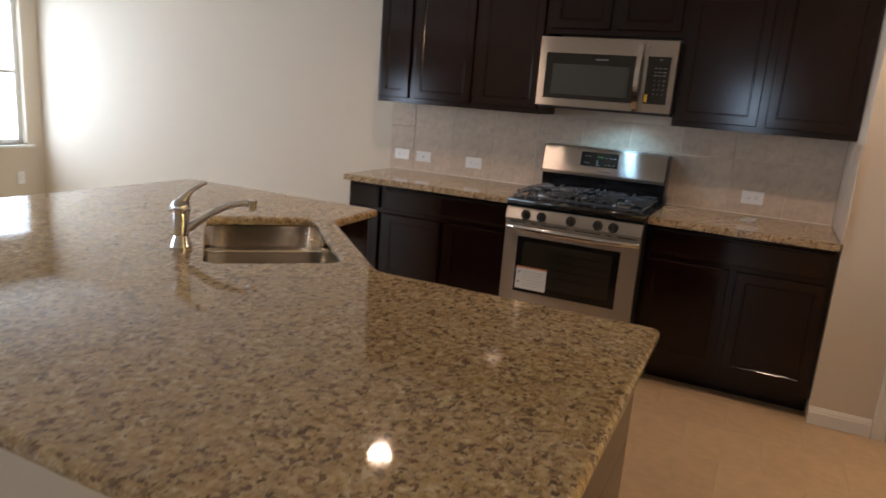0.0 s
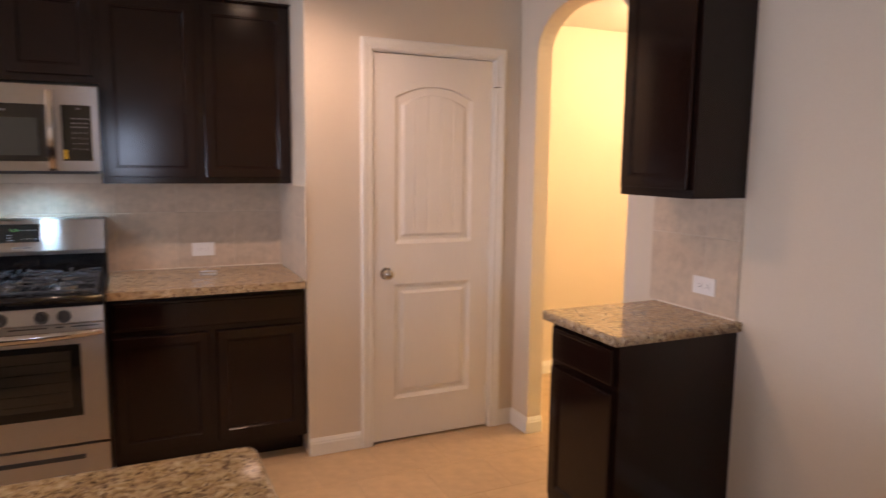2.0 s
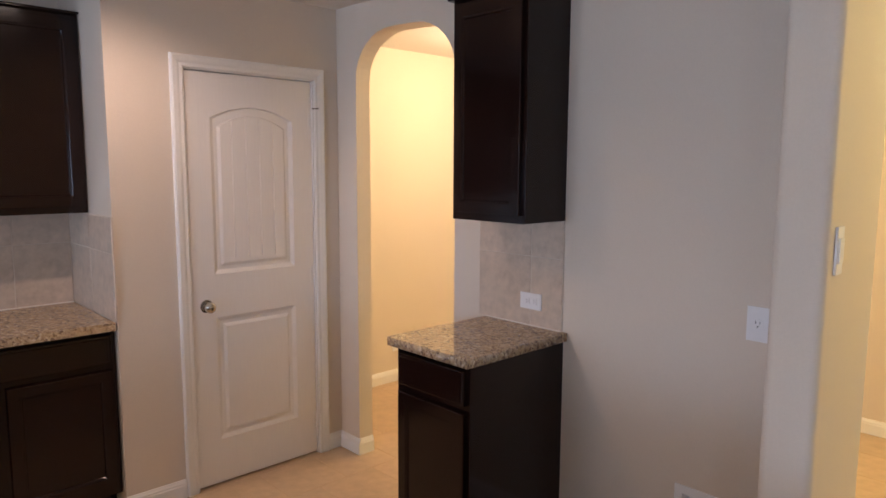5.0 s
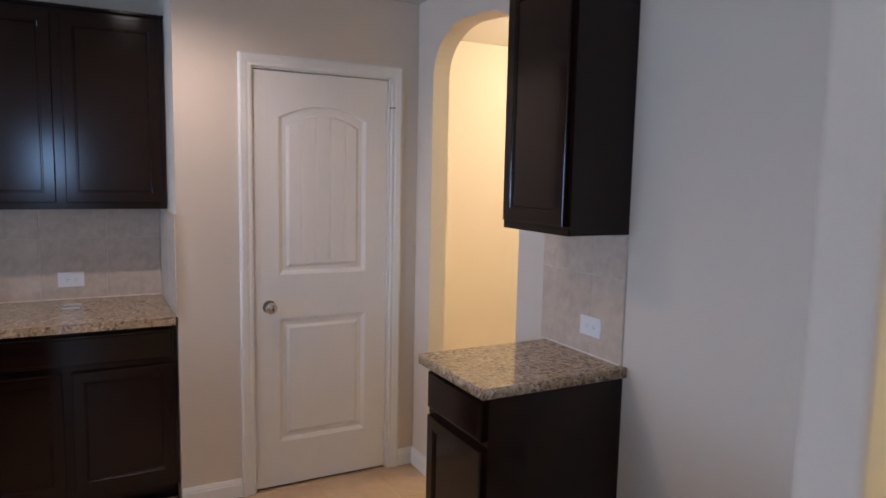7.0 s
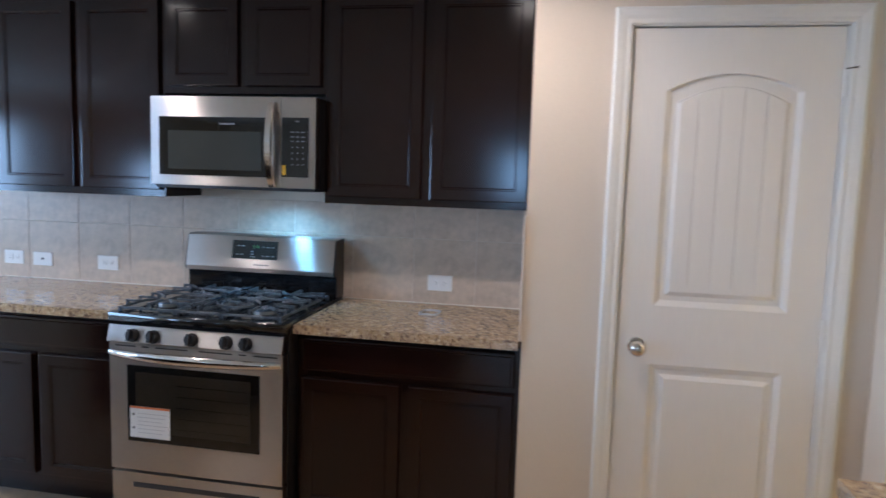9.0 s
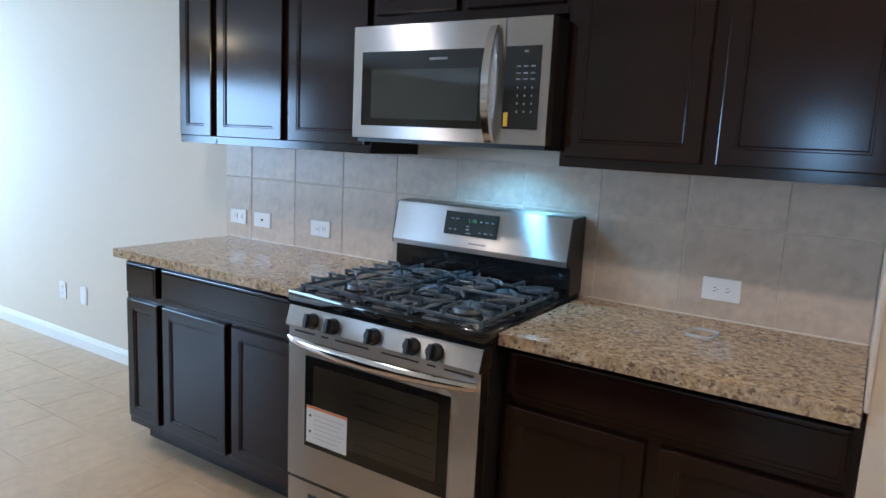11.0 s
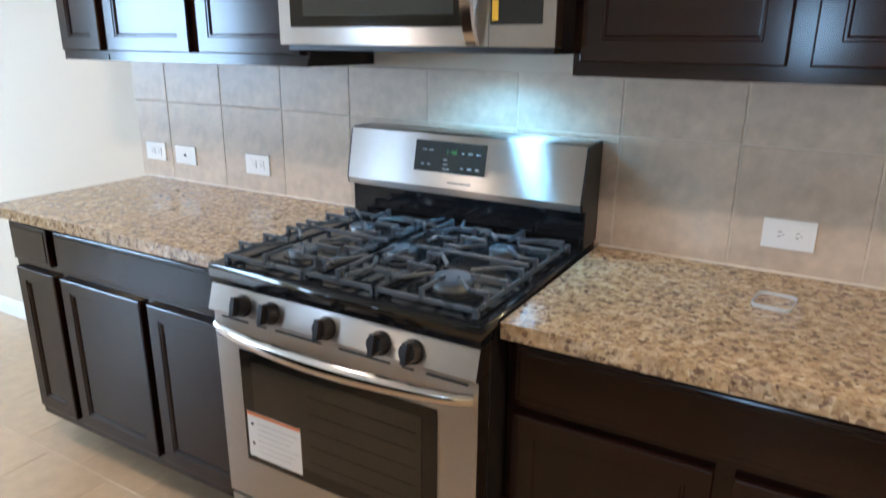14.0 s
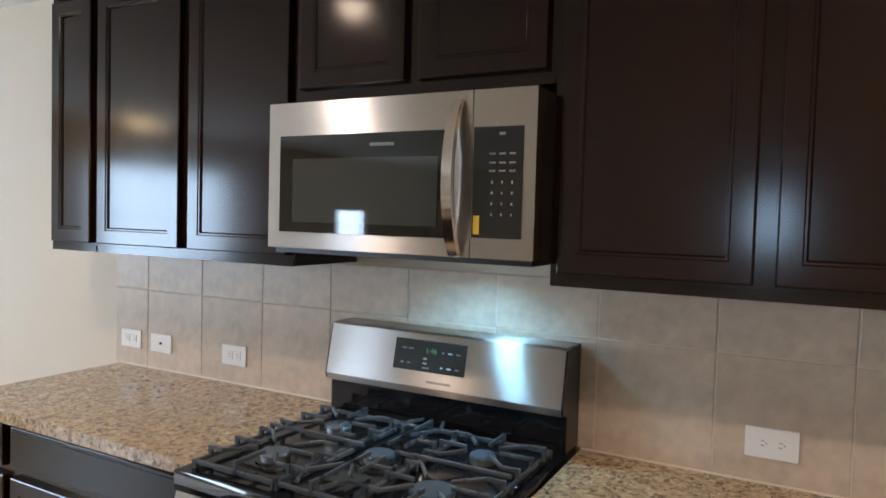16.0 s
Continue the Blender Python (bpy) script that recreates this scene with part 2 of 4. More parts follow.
def cyl(bm, c, axis, r, length, seg=24, r2=None):
    """A cylinder or cone from c along axis."""
    q = Vector(axis).to_track_quat("Z", "Y").to_matrix().to_4x4()
    bmesh.ops.create_cone(bm, cap_ends=True, segments=seg, radius1=r, radius2=r if r2 is None else r2, depth=length, matrix=Matrix.Translation(Vector(c) + Vector(axis).normalized() * length / 2) @ q)
    return bm


def tube(bm, pts, r, seg=12):
    """A round bar along points; r is one radius or one per point."""
    pts = [Vector(p) for p in pts]
    rings = []
    for i, p in enumerate(pts):
        d = (pts[min(i + 1, len(pts) - 1)] - pts[max(i - 1, 0)]).normalized()
        u = d.orthogonal().normalized() if i == 0 else (u - d * u.dot(d)).normalized()
        w, rr = d.cross(u), r[i] if isinstance(r, (list, tuple)) else r
        rings.append([bm.verts.new(p + (u * math.cos(a) + w * math.sin(a)) * rr) for a in (2 * math.pi * k / seg for k in range(seg))])
    for a, b in zip(rings, rings[1:]):
        for k in range(seg):
            bm.faces.new((a[k], a[(k + 1) % seg], b[(k + 1) % seg], b[k]))
    bm.faces.new(rings[0][::-1])
    bm.faces.new(rings[-1])
    return bm


def extrude_outline(outline, z0, z1):
    """A prism over an outline in the xy plane."""
    bm = bm_new()
    lo = [bm.verts.new((x, y, z0)) for x, y in outline]
    hi = [bm.verts.new((x, y, z1)) for x, y in outline]
    bm.faces.new(lo[::-1])
    bm.faces.new(hi)
    for i in range(len(lo)):
        j = (i + 1) % len(lo)
        bm.faces.new((lo[i], lo[j], hi[j], hi[i]))
    return bm


def cut(ob, bm_cut):
    """Cuts a shape out of a mesh for good."""
    c = link("cutter", bm_cut, WALL)
    md = ob.modifiers.new("cut", "BOOLEAN")
    md.object, md.solver = c, "EXACT"
    dg = bpy.context.evaluated_depsgraph_get()
    me = bpy.data.meshes.new_from_object(ob.evaluated_get(dg))
    ob.modifiers.clear()
    old = ob.data
    ob.data = me
    me.name = old.name
    bpy.data.objects.remove(c)
    return ob


# ---- large structure ----
T = 0.13
w = setting("wall_north", bbox(XW - T, XP + T, YW, YW + T, 0, CEIL, 0), WALL, "smooth beige painted wall behind the range and countertops", "wall")
setting("wall_pantry_side", bbox(XP, XP + T, YP + T, YW - 0.002, 0, CEIL, 0), WALL, "short beige wall return beside the base cabinets", "wall")
bm = bm_new()
box(bm, XP, 2.194, YP, YP + T, 0, CEIL)
box(bm, 2.900, XB, YP, YP + T, 0, CEIL)
box(bm, 2.194, 2.900, YP, YP + T, 2.06, CEIL)
setting("wall_pantry", bm, WALL, "beige painted wall holding the pantry door", "wall")
setting("wall_pantry_back", bbox(XP + T + 0.002, XB, YW + 0.3, YW + 0.4, 0, CEIL, 0), WALL, "plain wall closing the pantry", "wall")
setting("wall_pantry_east", bbox(XA, XB, YP + T + 0.002, YW + 0.298, 0, CEIL, 0), WALL, "beige wall between pantry and passage", "wall")


def arch_cutter(y0, y1, ztop, r):
    pts = [(y0, -0.1), (y1, -0.1)]
    for k in range(13):
        a = k / 12 * math.pi / 2
        pts.append((y1 - r + r * math.cos(a), ztop - r + r * math.sin(a)))
    for k in range(13):
        a = math.pi / 2 + k / 12 * math.pi / 2
        pts.append((y0 + r + r * math.cos(a), ztop - r + r * math.sin(a)))
    bm = extrude_outline(pts, XA - 0.1, XE + T + 0.1)
    bm.transform(Matrix(((0, 0, 1, 0), (1, 0, 0, 0), (0, 1, 0, 0), (0, 0, 0, 1))))
    return bm


A0, A1 = 4.70, 5.36
w = setting("wall_east", extrude_outline([(XE, 3.047), (XE + T, 3.047), (XE + T, 4.69), (XB, 5.35), (XB, YP - 0.002), (XA, YP - 0.002), (XA, 5.35), (3.14, 4.698), (XE, 4.57)], 0, CEIL), WALL, "beige wall with a rounded archway beside the refrigerator alcove", "wall")
w_east_ref = w
cut(w, arch_cutter(A0, A1, 2.30, 0.25))
bm = bbox(2.61, 3.0, 2.92, 3.045, 0, CEIL, 0)
es = [e for e in bm.edges if abs(e.verts[0].co.x - 2.61) < 1e-5 and abs(e.verts[1].co.x - 2.61) < 1e-5 and abs(e.verts[0].co.y - e.verts[1].co.y) < 1e-5]
bmesh.ops.bevel(bm, geom=es, offset=0.02, segments=5, affect="EDGES", profile=0.5)
box(bm, 3.002, XE + T, 3.023, 3.045, 0, CEIL)
setting("wall_alcove", bm, WALL, "pale wing wall with bullnose corners closing the refrigerator alcove", "wall", True)
bm = bm_new()
for y0, y1, z0, z1 in [(YS, -1.975, 0, CEIL), (-1.975, -1.225, 0, 0.8), (-1.975, -1.225, 1.67, CEIL), (-1.225, 1.2, 0, CEIL), (1.2, 2.9, 0, 0.90), (1.2, 2.9, 2.05, CEIL), (2.9, 4.5, 0, CEIL), (4.5, 6.0, 0, 0.69), (4.5, 6.0, 2.02, CEIL), (6.0, YW - 0.002, 0, CEIL)]:
    box(bm, XW - T, XW, y0, y1, z0, z1)
setting("wall_west", bm, WALL, "beige outer wall with white framed windows", "wall")
bm = bm_new()
for x0, x1, z0, z1 in [(XW - T, 0.70, 0, CEIL), (0.70, 1.30, 0, 1.19), (0.70, 1.30, 2.05, CEIL), (1.30, XF + T, 0, CEIL)]:
    box(bm, x0, x1, YS - T, YS - 0.002, z0, z1)
setting("wall_south", bm, WALL, "beige outer wall of the living space", "wall")
setting("wall_far_east", bbox(XF, XF + T, YS, 6.9, 0, CEIL, 0), WALL, "beige hall wall in warm lamplight", "wall")
setting("wall_hall_stub", bbox(5.51, XF - 0.002, 3.38, 6.315, 0, CEIL, 0), WALL, "beige wall end in the hall", "wall")
setting("wall_passage", bbox(XB + 0.002, 5.508, 6.25, 6.38, 0, CEIL, 0), WALL, "beige passage wall lit warm yellow", "wall")
setting("ceiling", bbox(XW - T, XF + T, YS - T, 6.9, CEIL, CEIL + 0.1, 0), CEILM, "pale textured ceiling", "ceiling")


def baseboard_profile(length):
    """A baseboard along +x, its back on y = 0, its face to -y."""
    prof = [(0, 0), (-0.014, 0), (-0.014, 0.062), (-0.011, 0.068), (-0.011, 0.074), (-0.006, 0.084), (-0.004, 0.09), (0, 0.09)]
    bm = bm_new()
    a = [bm.verts.new((0, y, z)) for y, z in prof]
    b = [bm.verts.new((length, y, z)) for y, z in prof]
    bm.faces.new(a)
    bm.faces.new(b[::-1])
    for i in range(len(prof)):
        j = (i + 1) % len(prof)
        bm.faces.new((a[i], b[i], b[j], a[j]))
    return bm


BASE = [((XW, YW), (-0.94, YW)), ((XP, YP), (2.136, YP)), ((2.960, YP), (XA - 0.002, YP)), ((XA, YP), (XA, A1 - 0.014)), ((XA, A1), (XB, A1)),
        ((XE, 4.08), (XE, 3.058)), ((XE, 3.045), (2.63, 3.045)), ((2.61, 3.028), (2.61, 2.938)), ((2.63, 2.92), (3.0, 2.92)), ((XB, 6.25), (5.51, 6.25)),
        ((5.51, 6.25), (5.51, 3.366)), ((5.51, 3.38), (XF, 3.38)), ((XF, 3.38), (XF, YS)), ((XW, YS), (XW, YW))]
for (x0, y0), (x1, y1) in BASE:
    d = Vector((x1 - x0, y1 - y0, 0))
    ob = setting("baseboard", baseboard_profile(d.length), TRIM, "white moulded baseboard along the wall", "baseboard")
    ob.matrix_world = Matrix.Translation((x0, y0, 0.001)) @ Matrix.Rotation(math.atan2(d.y, d.x), 4, "Z")


# ---- kitchen cabinets ----
def raised_front(w, h, t=0.02, stile=0.058, depth=0.009):
    """A cabinet door lying in xz from the origin, its face to -y: flat frame, small ogee step, recessed field."""
    bm = bm_new()
    box(bm, 0, w, -t, 0, 0, h)
    bm.faces.ensure_lookup_table()
    bmesh.ops.recalc_face_normals(bm, faces=bm.faces[:])
    f = min(bm.faces, key=lambda q: q.calc_center_median().y)
    bmesh.ops.bevel(bm, geom=list(f.edges), offset=0.004, segments=2, affect="EDGES", profile=0.5)
    f = min(bm.faces, key=lambda q: (round(q.calc_center_median().y, 5), -q.calc_area()))
    bmesh.ops.inset_individual(bm, faces=[f], thickness=stile, depth=0)
    bmesh.ops.inset_individual(bm, faces=[f], thickness=0.004, depth=-0.003)
    bmesh.ops.inset_individual(bm, faces=[f], thickness=0.006, depth=0.0)
    bmesh.ops.inset_individual(bm, faces=[f], thickness=0.006, depth=-(depth - 0.003))
    return bm


def slab_front(w, h, t=0.02):
    bm = bm_new()
    box(bm, 0, w, -t, 0, 0, h)
    bmesh.ops.recalc_face_normals(bm, faces=bm.faces[:])
    f = min(bm.faces, key=lambda q: q.calc_center_median().y)
    bmesh.ops.bevel(bm, geom=list(f.edges), offset=0.007, segments=3, affect="EDGES", profile=0.5)
    f = min(bm.faces, key=lambda q: (round(q.calc_center_median().y, 5), -q.calc_area()))
    bmesh.ops.inset_individual(bm, faces=[f], thickness=0.010, depth=0)
    bmesh.ops.inset_individual(bm, faces=[f], thickness=0.004, depth=0.002)
    return bm


def base_cabinet(m, w, doors, label, group="base cabinets", toe_side=0.0):
    """A base cabinet, its back on local y = 0, front to -y: face-frame body, toe kick, one drawer, doors."""
    c = thing("base_cabinet", m, label, "cabinet", group)
    part("body", bbox(0, w, -0.59, -0.002, 0.105, 0.876, 0.002), ESPRESSO, c)
    part("toe_kick", bbox(toe_side, w - toe_side, -0.495, -0.002, 0.0, 0.105, 0.001), ESPRESSO, c)
    g = 0.019
    d = part("drawer_front", slab_front(w - 2 * g, 0.135), ESPRESSO, c)
    d.location = (g, -0.59, 0.722)
    dw = (w - 2 * g - (doors - 1) * 0.036) / doors
    for k in range(doors):
        d = part("door", raised_front(dw, 0.545), ESPRESSO, c)
        d.location = (g + k * (dw + 0.036), -0.59, 0.148)
    return c


def upper_cabinet(m, w, h, doors, label, group="upper cabinets", depth=0.305):
    """A wall cabinet, its back on local y = 0 and its underside on z = 0."""
    c = thing("upper_cabinet", m, label, "cabinet", group)
    part("body", bbox(0, w, -depth, -0.002, 0, h, 0.002), ESPRESSO, c)
    part("bottom_rail", bbox(0.004, w - 0.004, -depth - 0.003, -depth + 0.012, -0.001, 0.02, 0.001), ESPRESSO, c)
    part("top_lip", bbox(-0.006, w + 0.0, -depth - 0.032, -0.002, h, h + 0.010, 0.002), ESPRESSO, c)
    g = 0.019
    dw = (w - 2 * g - (doors - 1) * 0.040) / doors
    for k in range(doors):
        d = part("door", raised_front(dw, h - 0.055), ESPRESSO, c)
        d.location = (g + k * (dw + 0.040), -depth, 0.030)
    return c


RX0, RX1, UZ, UT, LW, LN = 0.200, 0.962, 1.385, 2.282, 0.880, 0.255
base_cabinet(pose(RX0 - LW, YW, 0), LW, 2, "espresso wood base cabinet with one wide drawer beside the range")
base_cabinet(pose(RX0 - LW - LN, YW, 0), LN, 1, "narrow espresso wood end base cabinet under granite")
base_cabinet(pose(RX1, YW, 0), XP - RX1 - 0.003, 2, "espresso wood base cabinet between range and pantry wall")
base_cabinet(pose(XE + 0.03, 4.50, 0, 0, 0, -90), 0.417, 1, "narrow espresso wood base cabinet beside the refrigerator alcove", toe_side=0.0)
upper_cabinet(pose(RX0 - LW, YW, UZ), LW, UT - UZ, 2, "tall espresso wood wall cabinet with two recessed panel doors")
upper_cabinet(pose(RX0 - LW - LN, YW, UZ), LN, UT - UZ, 1, "narrow espresso wood end wall cabinet")
upper_cabinet(pose(RX0, YW, 1.85), RX1 - RX0, UT - 1.85, 2, "short espresso wood cabinet above the microwave")
upper_cabinet(pose(RX1, YW, UZ), XP - RX1 - 0.003, UT - UZ, 2, "wide espresso wood wall cabinet beside the pantry wall")
upper_cabinet(pose(XE, 4.49, UZ, 0, 0, -90), 0.403, UT - UZ, 1, "narrow espresso wood wall cabinet over the short counter", depth=0.26)


def counter(name, outline, label, z1=0.914, th=0.036, hole=None):
    bm = extrude_outline(outline, z1 - th, z1)
    if hole:
        ob = link(name, bm, GRANITE)
        cut(ob, hole)
        bm = bm_new()
        bm.from_mesh(ob.data)
        bpy.data.objects.remove(ob)
    es = [e for e in bm.edges if len(e.link_faces) == 2 and abs(e.verts[0].co.z - e.verts[1].co.z) < 1e-5 and e.calc_face_angle(0) > 1.0]
    bmesh.ops.bevel(bm, geom=es, offset=0.014, segments=5, affect="EDGES", profile=0.5)
    return tagged(link(name, bm, GRANITE, True), label, "countertop")


def rounded(pts, r, seg=6):
    """An outline with its corners rounded."""
    out = []
    for i, p in enumerate(pts):
        p, a, b = Vector(p), Vector(pts[i - 1]), Vector(pts[(i + 1) % len(pts)])
        u, v = (a - p).normalized(), (b - p).normalized()
        s, e = p + u * r, p + v * r
        for k in range(seg + 1):
            q = k / seg
            out.append(tuple((1 - q) ** 2 * s + 2 * q * (1 - q) * p + q * q * e))
    return out


CF = YW - 0.645
counter("countertop", [(RX0 - 1.150, CF), (RX0 - 0.003, CF), (RX0 - 0.003, YW - 0.002), (RX0 - 1.150, YW - 0.002)], "polished tan granite countertop beside the range")
counter("countertop", [(RX1 + 0.003, CF), (XP - 0.012, CF), (XP - 0.012, YW - 0.002), (RX1 + 0.003, YW - 0.002)], "polished tan granite countertop against the pantry wall")
counter("countertop", [(XE - 0.597, 4.062), (XE - 0.002, 4.062), (XE - 0.002, 4.525), (XE - 0.597, 4.525)], "short polished granite countertop on the narrow cabinet")

# peninsula: L-shaped island counter with a diagonal corner sink
PEN = [(-1.28, 2.45), (1.325, 2.45), (1.31, 3.645), (0.462, 3.635), (-0.085, 4.185), (-0.105, 4.57), (-1.285, 4.57)]
SC, SA = Vector((-0.078, 3.757)), radians(-46)
ux, uy = Vector((math.cos(SA), math.sin(SA))), Vector((-math.sin(SA), math.cos(SA)))


def sink_xy(a, b):
    q = SC + ux * a + uy * b
    return (q.x, q.y)


SINK = rounded([sink_xy(-0.36, -0.21), sink_xy(0.36, -0.21), sink_xy(0.36, 0.21), sink_xy(-0.36, 0.21)], 0.06)
counter("peninsula_countertop", rounded(PEN, 0.03, 4), "large L-shaped tan granite peninsula top with a sink cutout", hole=extrude_outline(SINK, 0.8, 1.0))
isl = thing("peninsula", pose(0, 0, 0), "espresso peninsula cabinets with a beige knee wall under granite", "cabinet")
part("cabinet_body", extrude_outline([(1.27, 3.0), (1.27, 3.605), (0.475, 3.605), (-0.125, 4.19), (-0.145, 4.54), (-0.76, 4.54), (-0.76, 3.0)], 0.10, 0.60), ESPRESSO, isl, "espresso wood cabinet fronts")
part("cabinet_top_rail", extrude_outline([(1.27, 3.0), (1.27, 3.605), (0.475, 3.605), (0.40, 3.67), (0.15, 3.12), (0.15, 3.0)], 0.602, 0.874), ESPRESSO, isl)
part("end_cabinet_rail", extrude_outline([(-0.125, 4.19), (-0.145, 4.54), (-0.76, 4.54), (-0.76, 4.2)], 0.602, 0.874), ESPRESSO, isl)
part("sink_front", extrude_outline([(0.470, 3.610), (-0.120, 4.185), (-0.133, 4.172), (0.457, 3.597)], 0.602, 0.874), ESPRESSO, isl)
part("knee_wall", extrude_outline([(-0.89, 2.88), (1.28, 2.88), (1.28, 2.995), (-0.77, 2.995), (-0.77, 4.54), (-0.89, 4.54)], 0.0, 0.874), WALL, isl, "beige painted knee wall under the bar overhang")


def sink():
    s = thing("sink", pose(SC.x, SC.y, 0.878, 0, 0, math.degrees(SA)), "double-bowl undermount stainless steel kitchen sink", "sink")

    def bowl(x0, x1, y0, y1, d):
        bm = bm_new()
        top = rounded([(x0, y0), (x1, y0), (x1, y1), (x0, y1)], 0.055)
        rings = []
        for z, k in ((0.0, 1.0), (-d * 0.85, 0.96), (-d * 0.96, 0.92), (-d, 0.84), (-d - 0.004, 0.12)):
            cx, cy = (x0 + x1) / 2, (y0 + y1) / 2
            rings.append([bm.verts.new((cx + (x - cx) * k, cy + (y - cy) * k, z)) for x, y in top])
        for a, b in zip(rings, rings[1:]):
            for i in range(len(a)):
                j = (i + 1) % len(a)
                bm.faces.new((a[i], a[j], b[j], b[i]))
        bm.faces.new(rings[-1])
        return bm

    for x0, x1 in ((-0.362, -0.006), (0.006, 0.362)):
        part("bowl", bowl(x0, x1, -0.213, 0.213, 0.19), SINKSTEEL, s, smooth=True)
        dr = bm_new()
        cyl(dr, ((x0 + x1) / 2, 0, -0.193), (0, 0, 1), 0.045, 0.006)
        part("drain", dr, CHROME, s)
    bm = bm_new()
    box(bm, -0.018, 0.018, -0.2135, 0.2135, -0.075, -0.014)
    part("divider", bevel(bm, 0.012, 4), SINKSTEEL, s, smooth=True)
    return s


sink()


def faucet(x, y):
    f = thing("faucet", pose(x, y, 0.9135, 0, 0, 13) @ Matrix.Diagonal((0.9, 0.9, 0.86, 1)), "chrome single-lever kitchen faucet beside the sink", "faucet")
    bm = bm_new()
    cyl(bm, (0, 0, 0), (0, 0, 1), 0.038, 0.010, 28)
    cyl(bm, (0, 0, 0.010), (0, 0, 1), 0.037, 0.040, 28, 0.025)
    cyl(bm, (0, 0, 0.050), (0, 0, 1), 0.025, 0.100, 28, 0.029)
    part("body", bm, CHROME, f, smooth=True)
    bm = bm_new()
    bmesh.ops.create_uvsphere(bm, u_segments=24, v_segments=14, radius=0.033, matrix=Matrix.Translation((0, 0, 0.155)) @ Matrix.Diagonal((1, 1, 1.1, 1)))
    part("cap", bm, CHROME, f, smooth=True)
    part("lever", tube(bm_new(), [(0, 0, 0.165), (0.016, 0.010, 0.200), (0.034, 0.021, 0.222), (0.050, 0.032, 0.234), (0.070, 0.045, 0.250)], [0.024, 0.013, 0.008, 0.007, 0.008]), CHROME, f, smooth=True)
    pts = [(0.018, 0.012, 0.075), (0.055, 0.034, 0.108), (0.095, 0.059, 0.142), (0.138, 0.086, 0.166), (0.176, 0.110, 0.175), (0.202, 0.126, 0.172)]
    part("spout", tube(bm_new(), pts, [0.017, 0.0145, 0.013, 0.012, 0.012, 0.013]), CHROME, f, smooth=True)
    bm = bm_new()
    cyl(bm, (0.205, 0.128, 0.147), (0, 0, 1), 0.014, 0.040, 20, 0.018)
    part("aerator", bm, CHROME, f, smooth=True)
    return f


faucet(-0.158, 3.437)


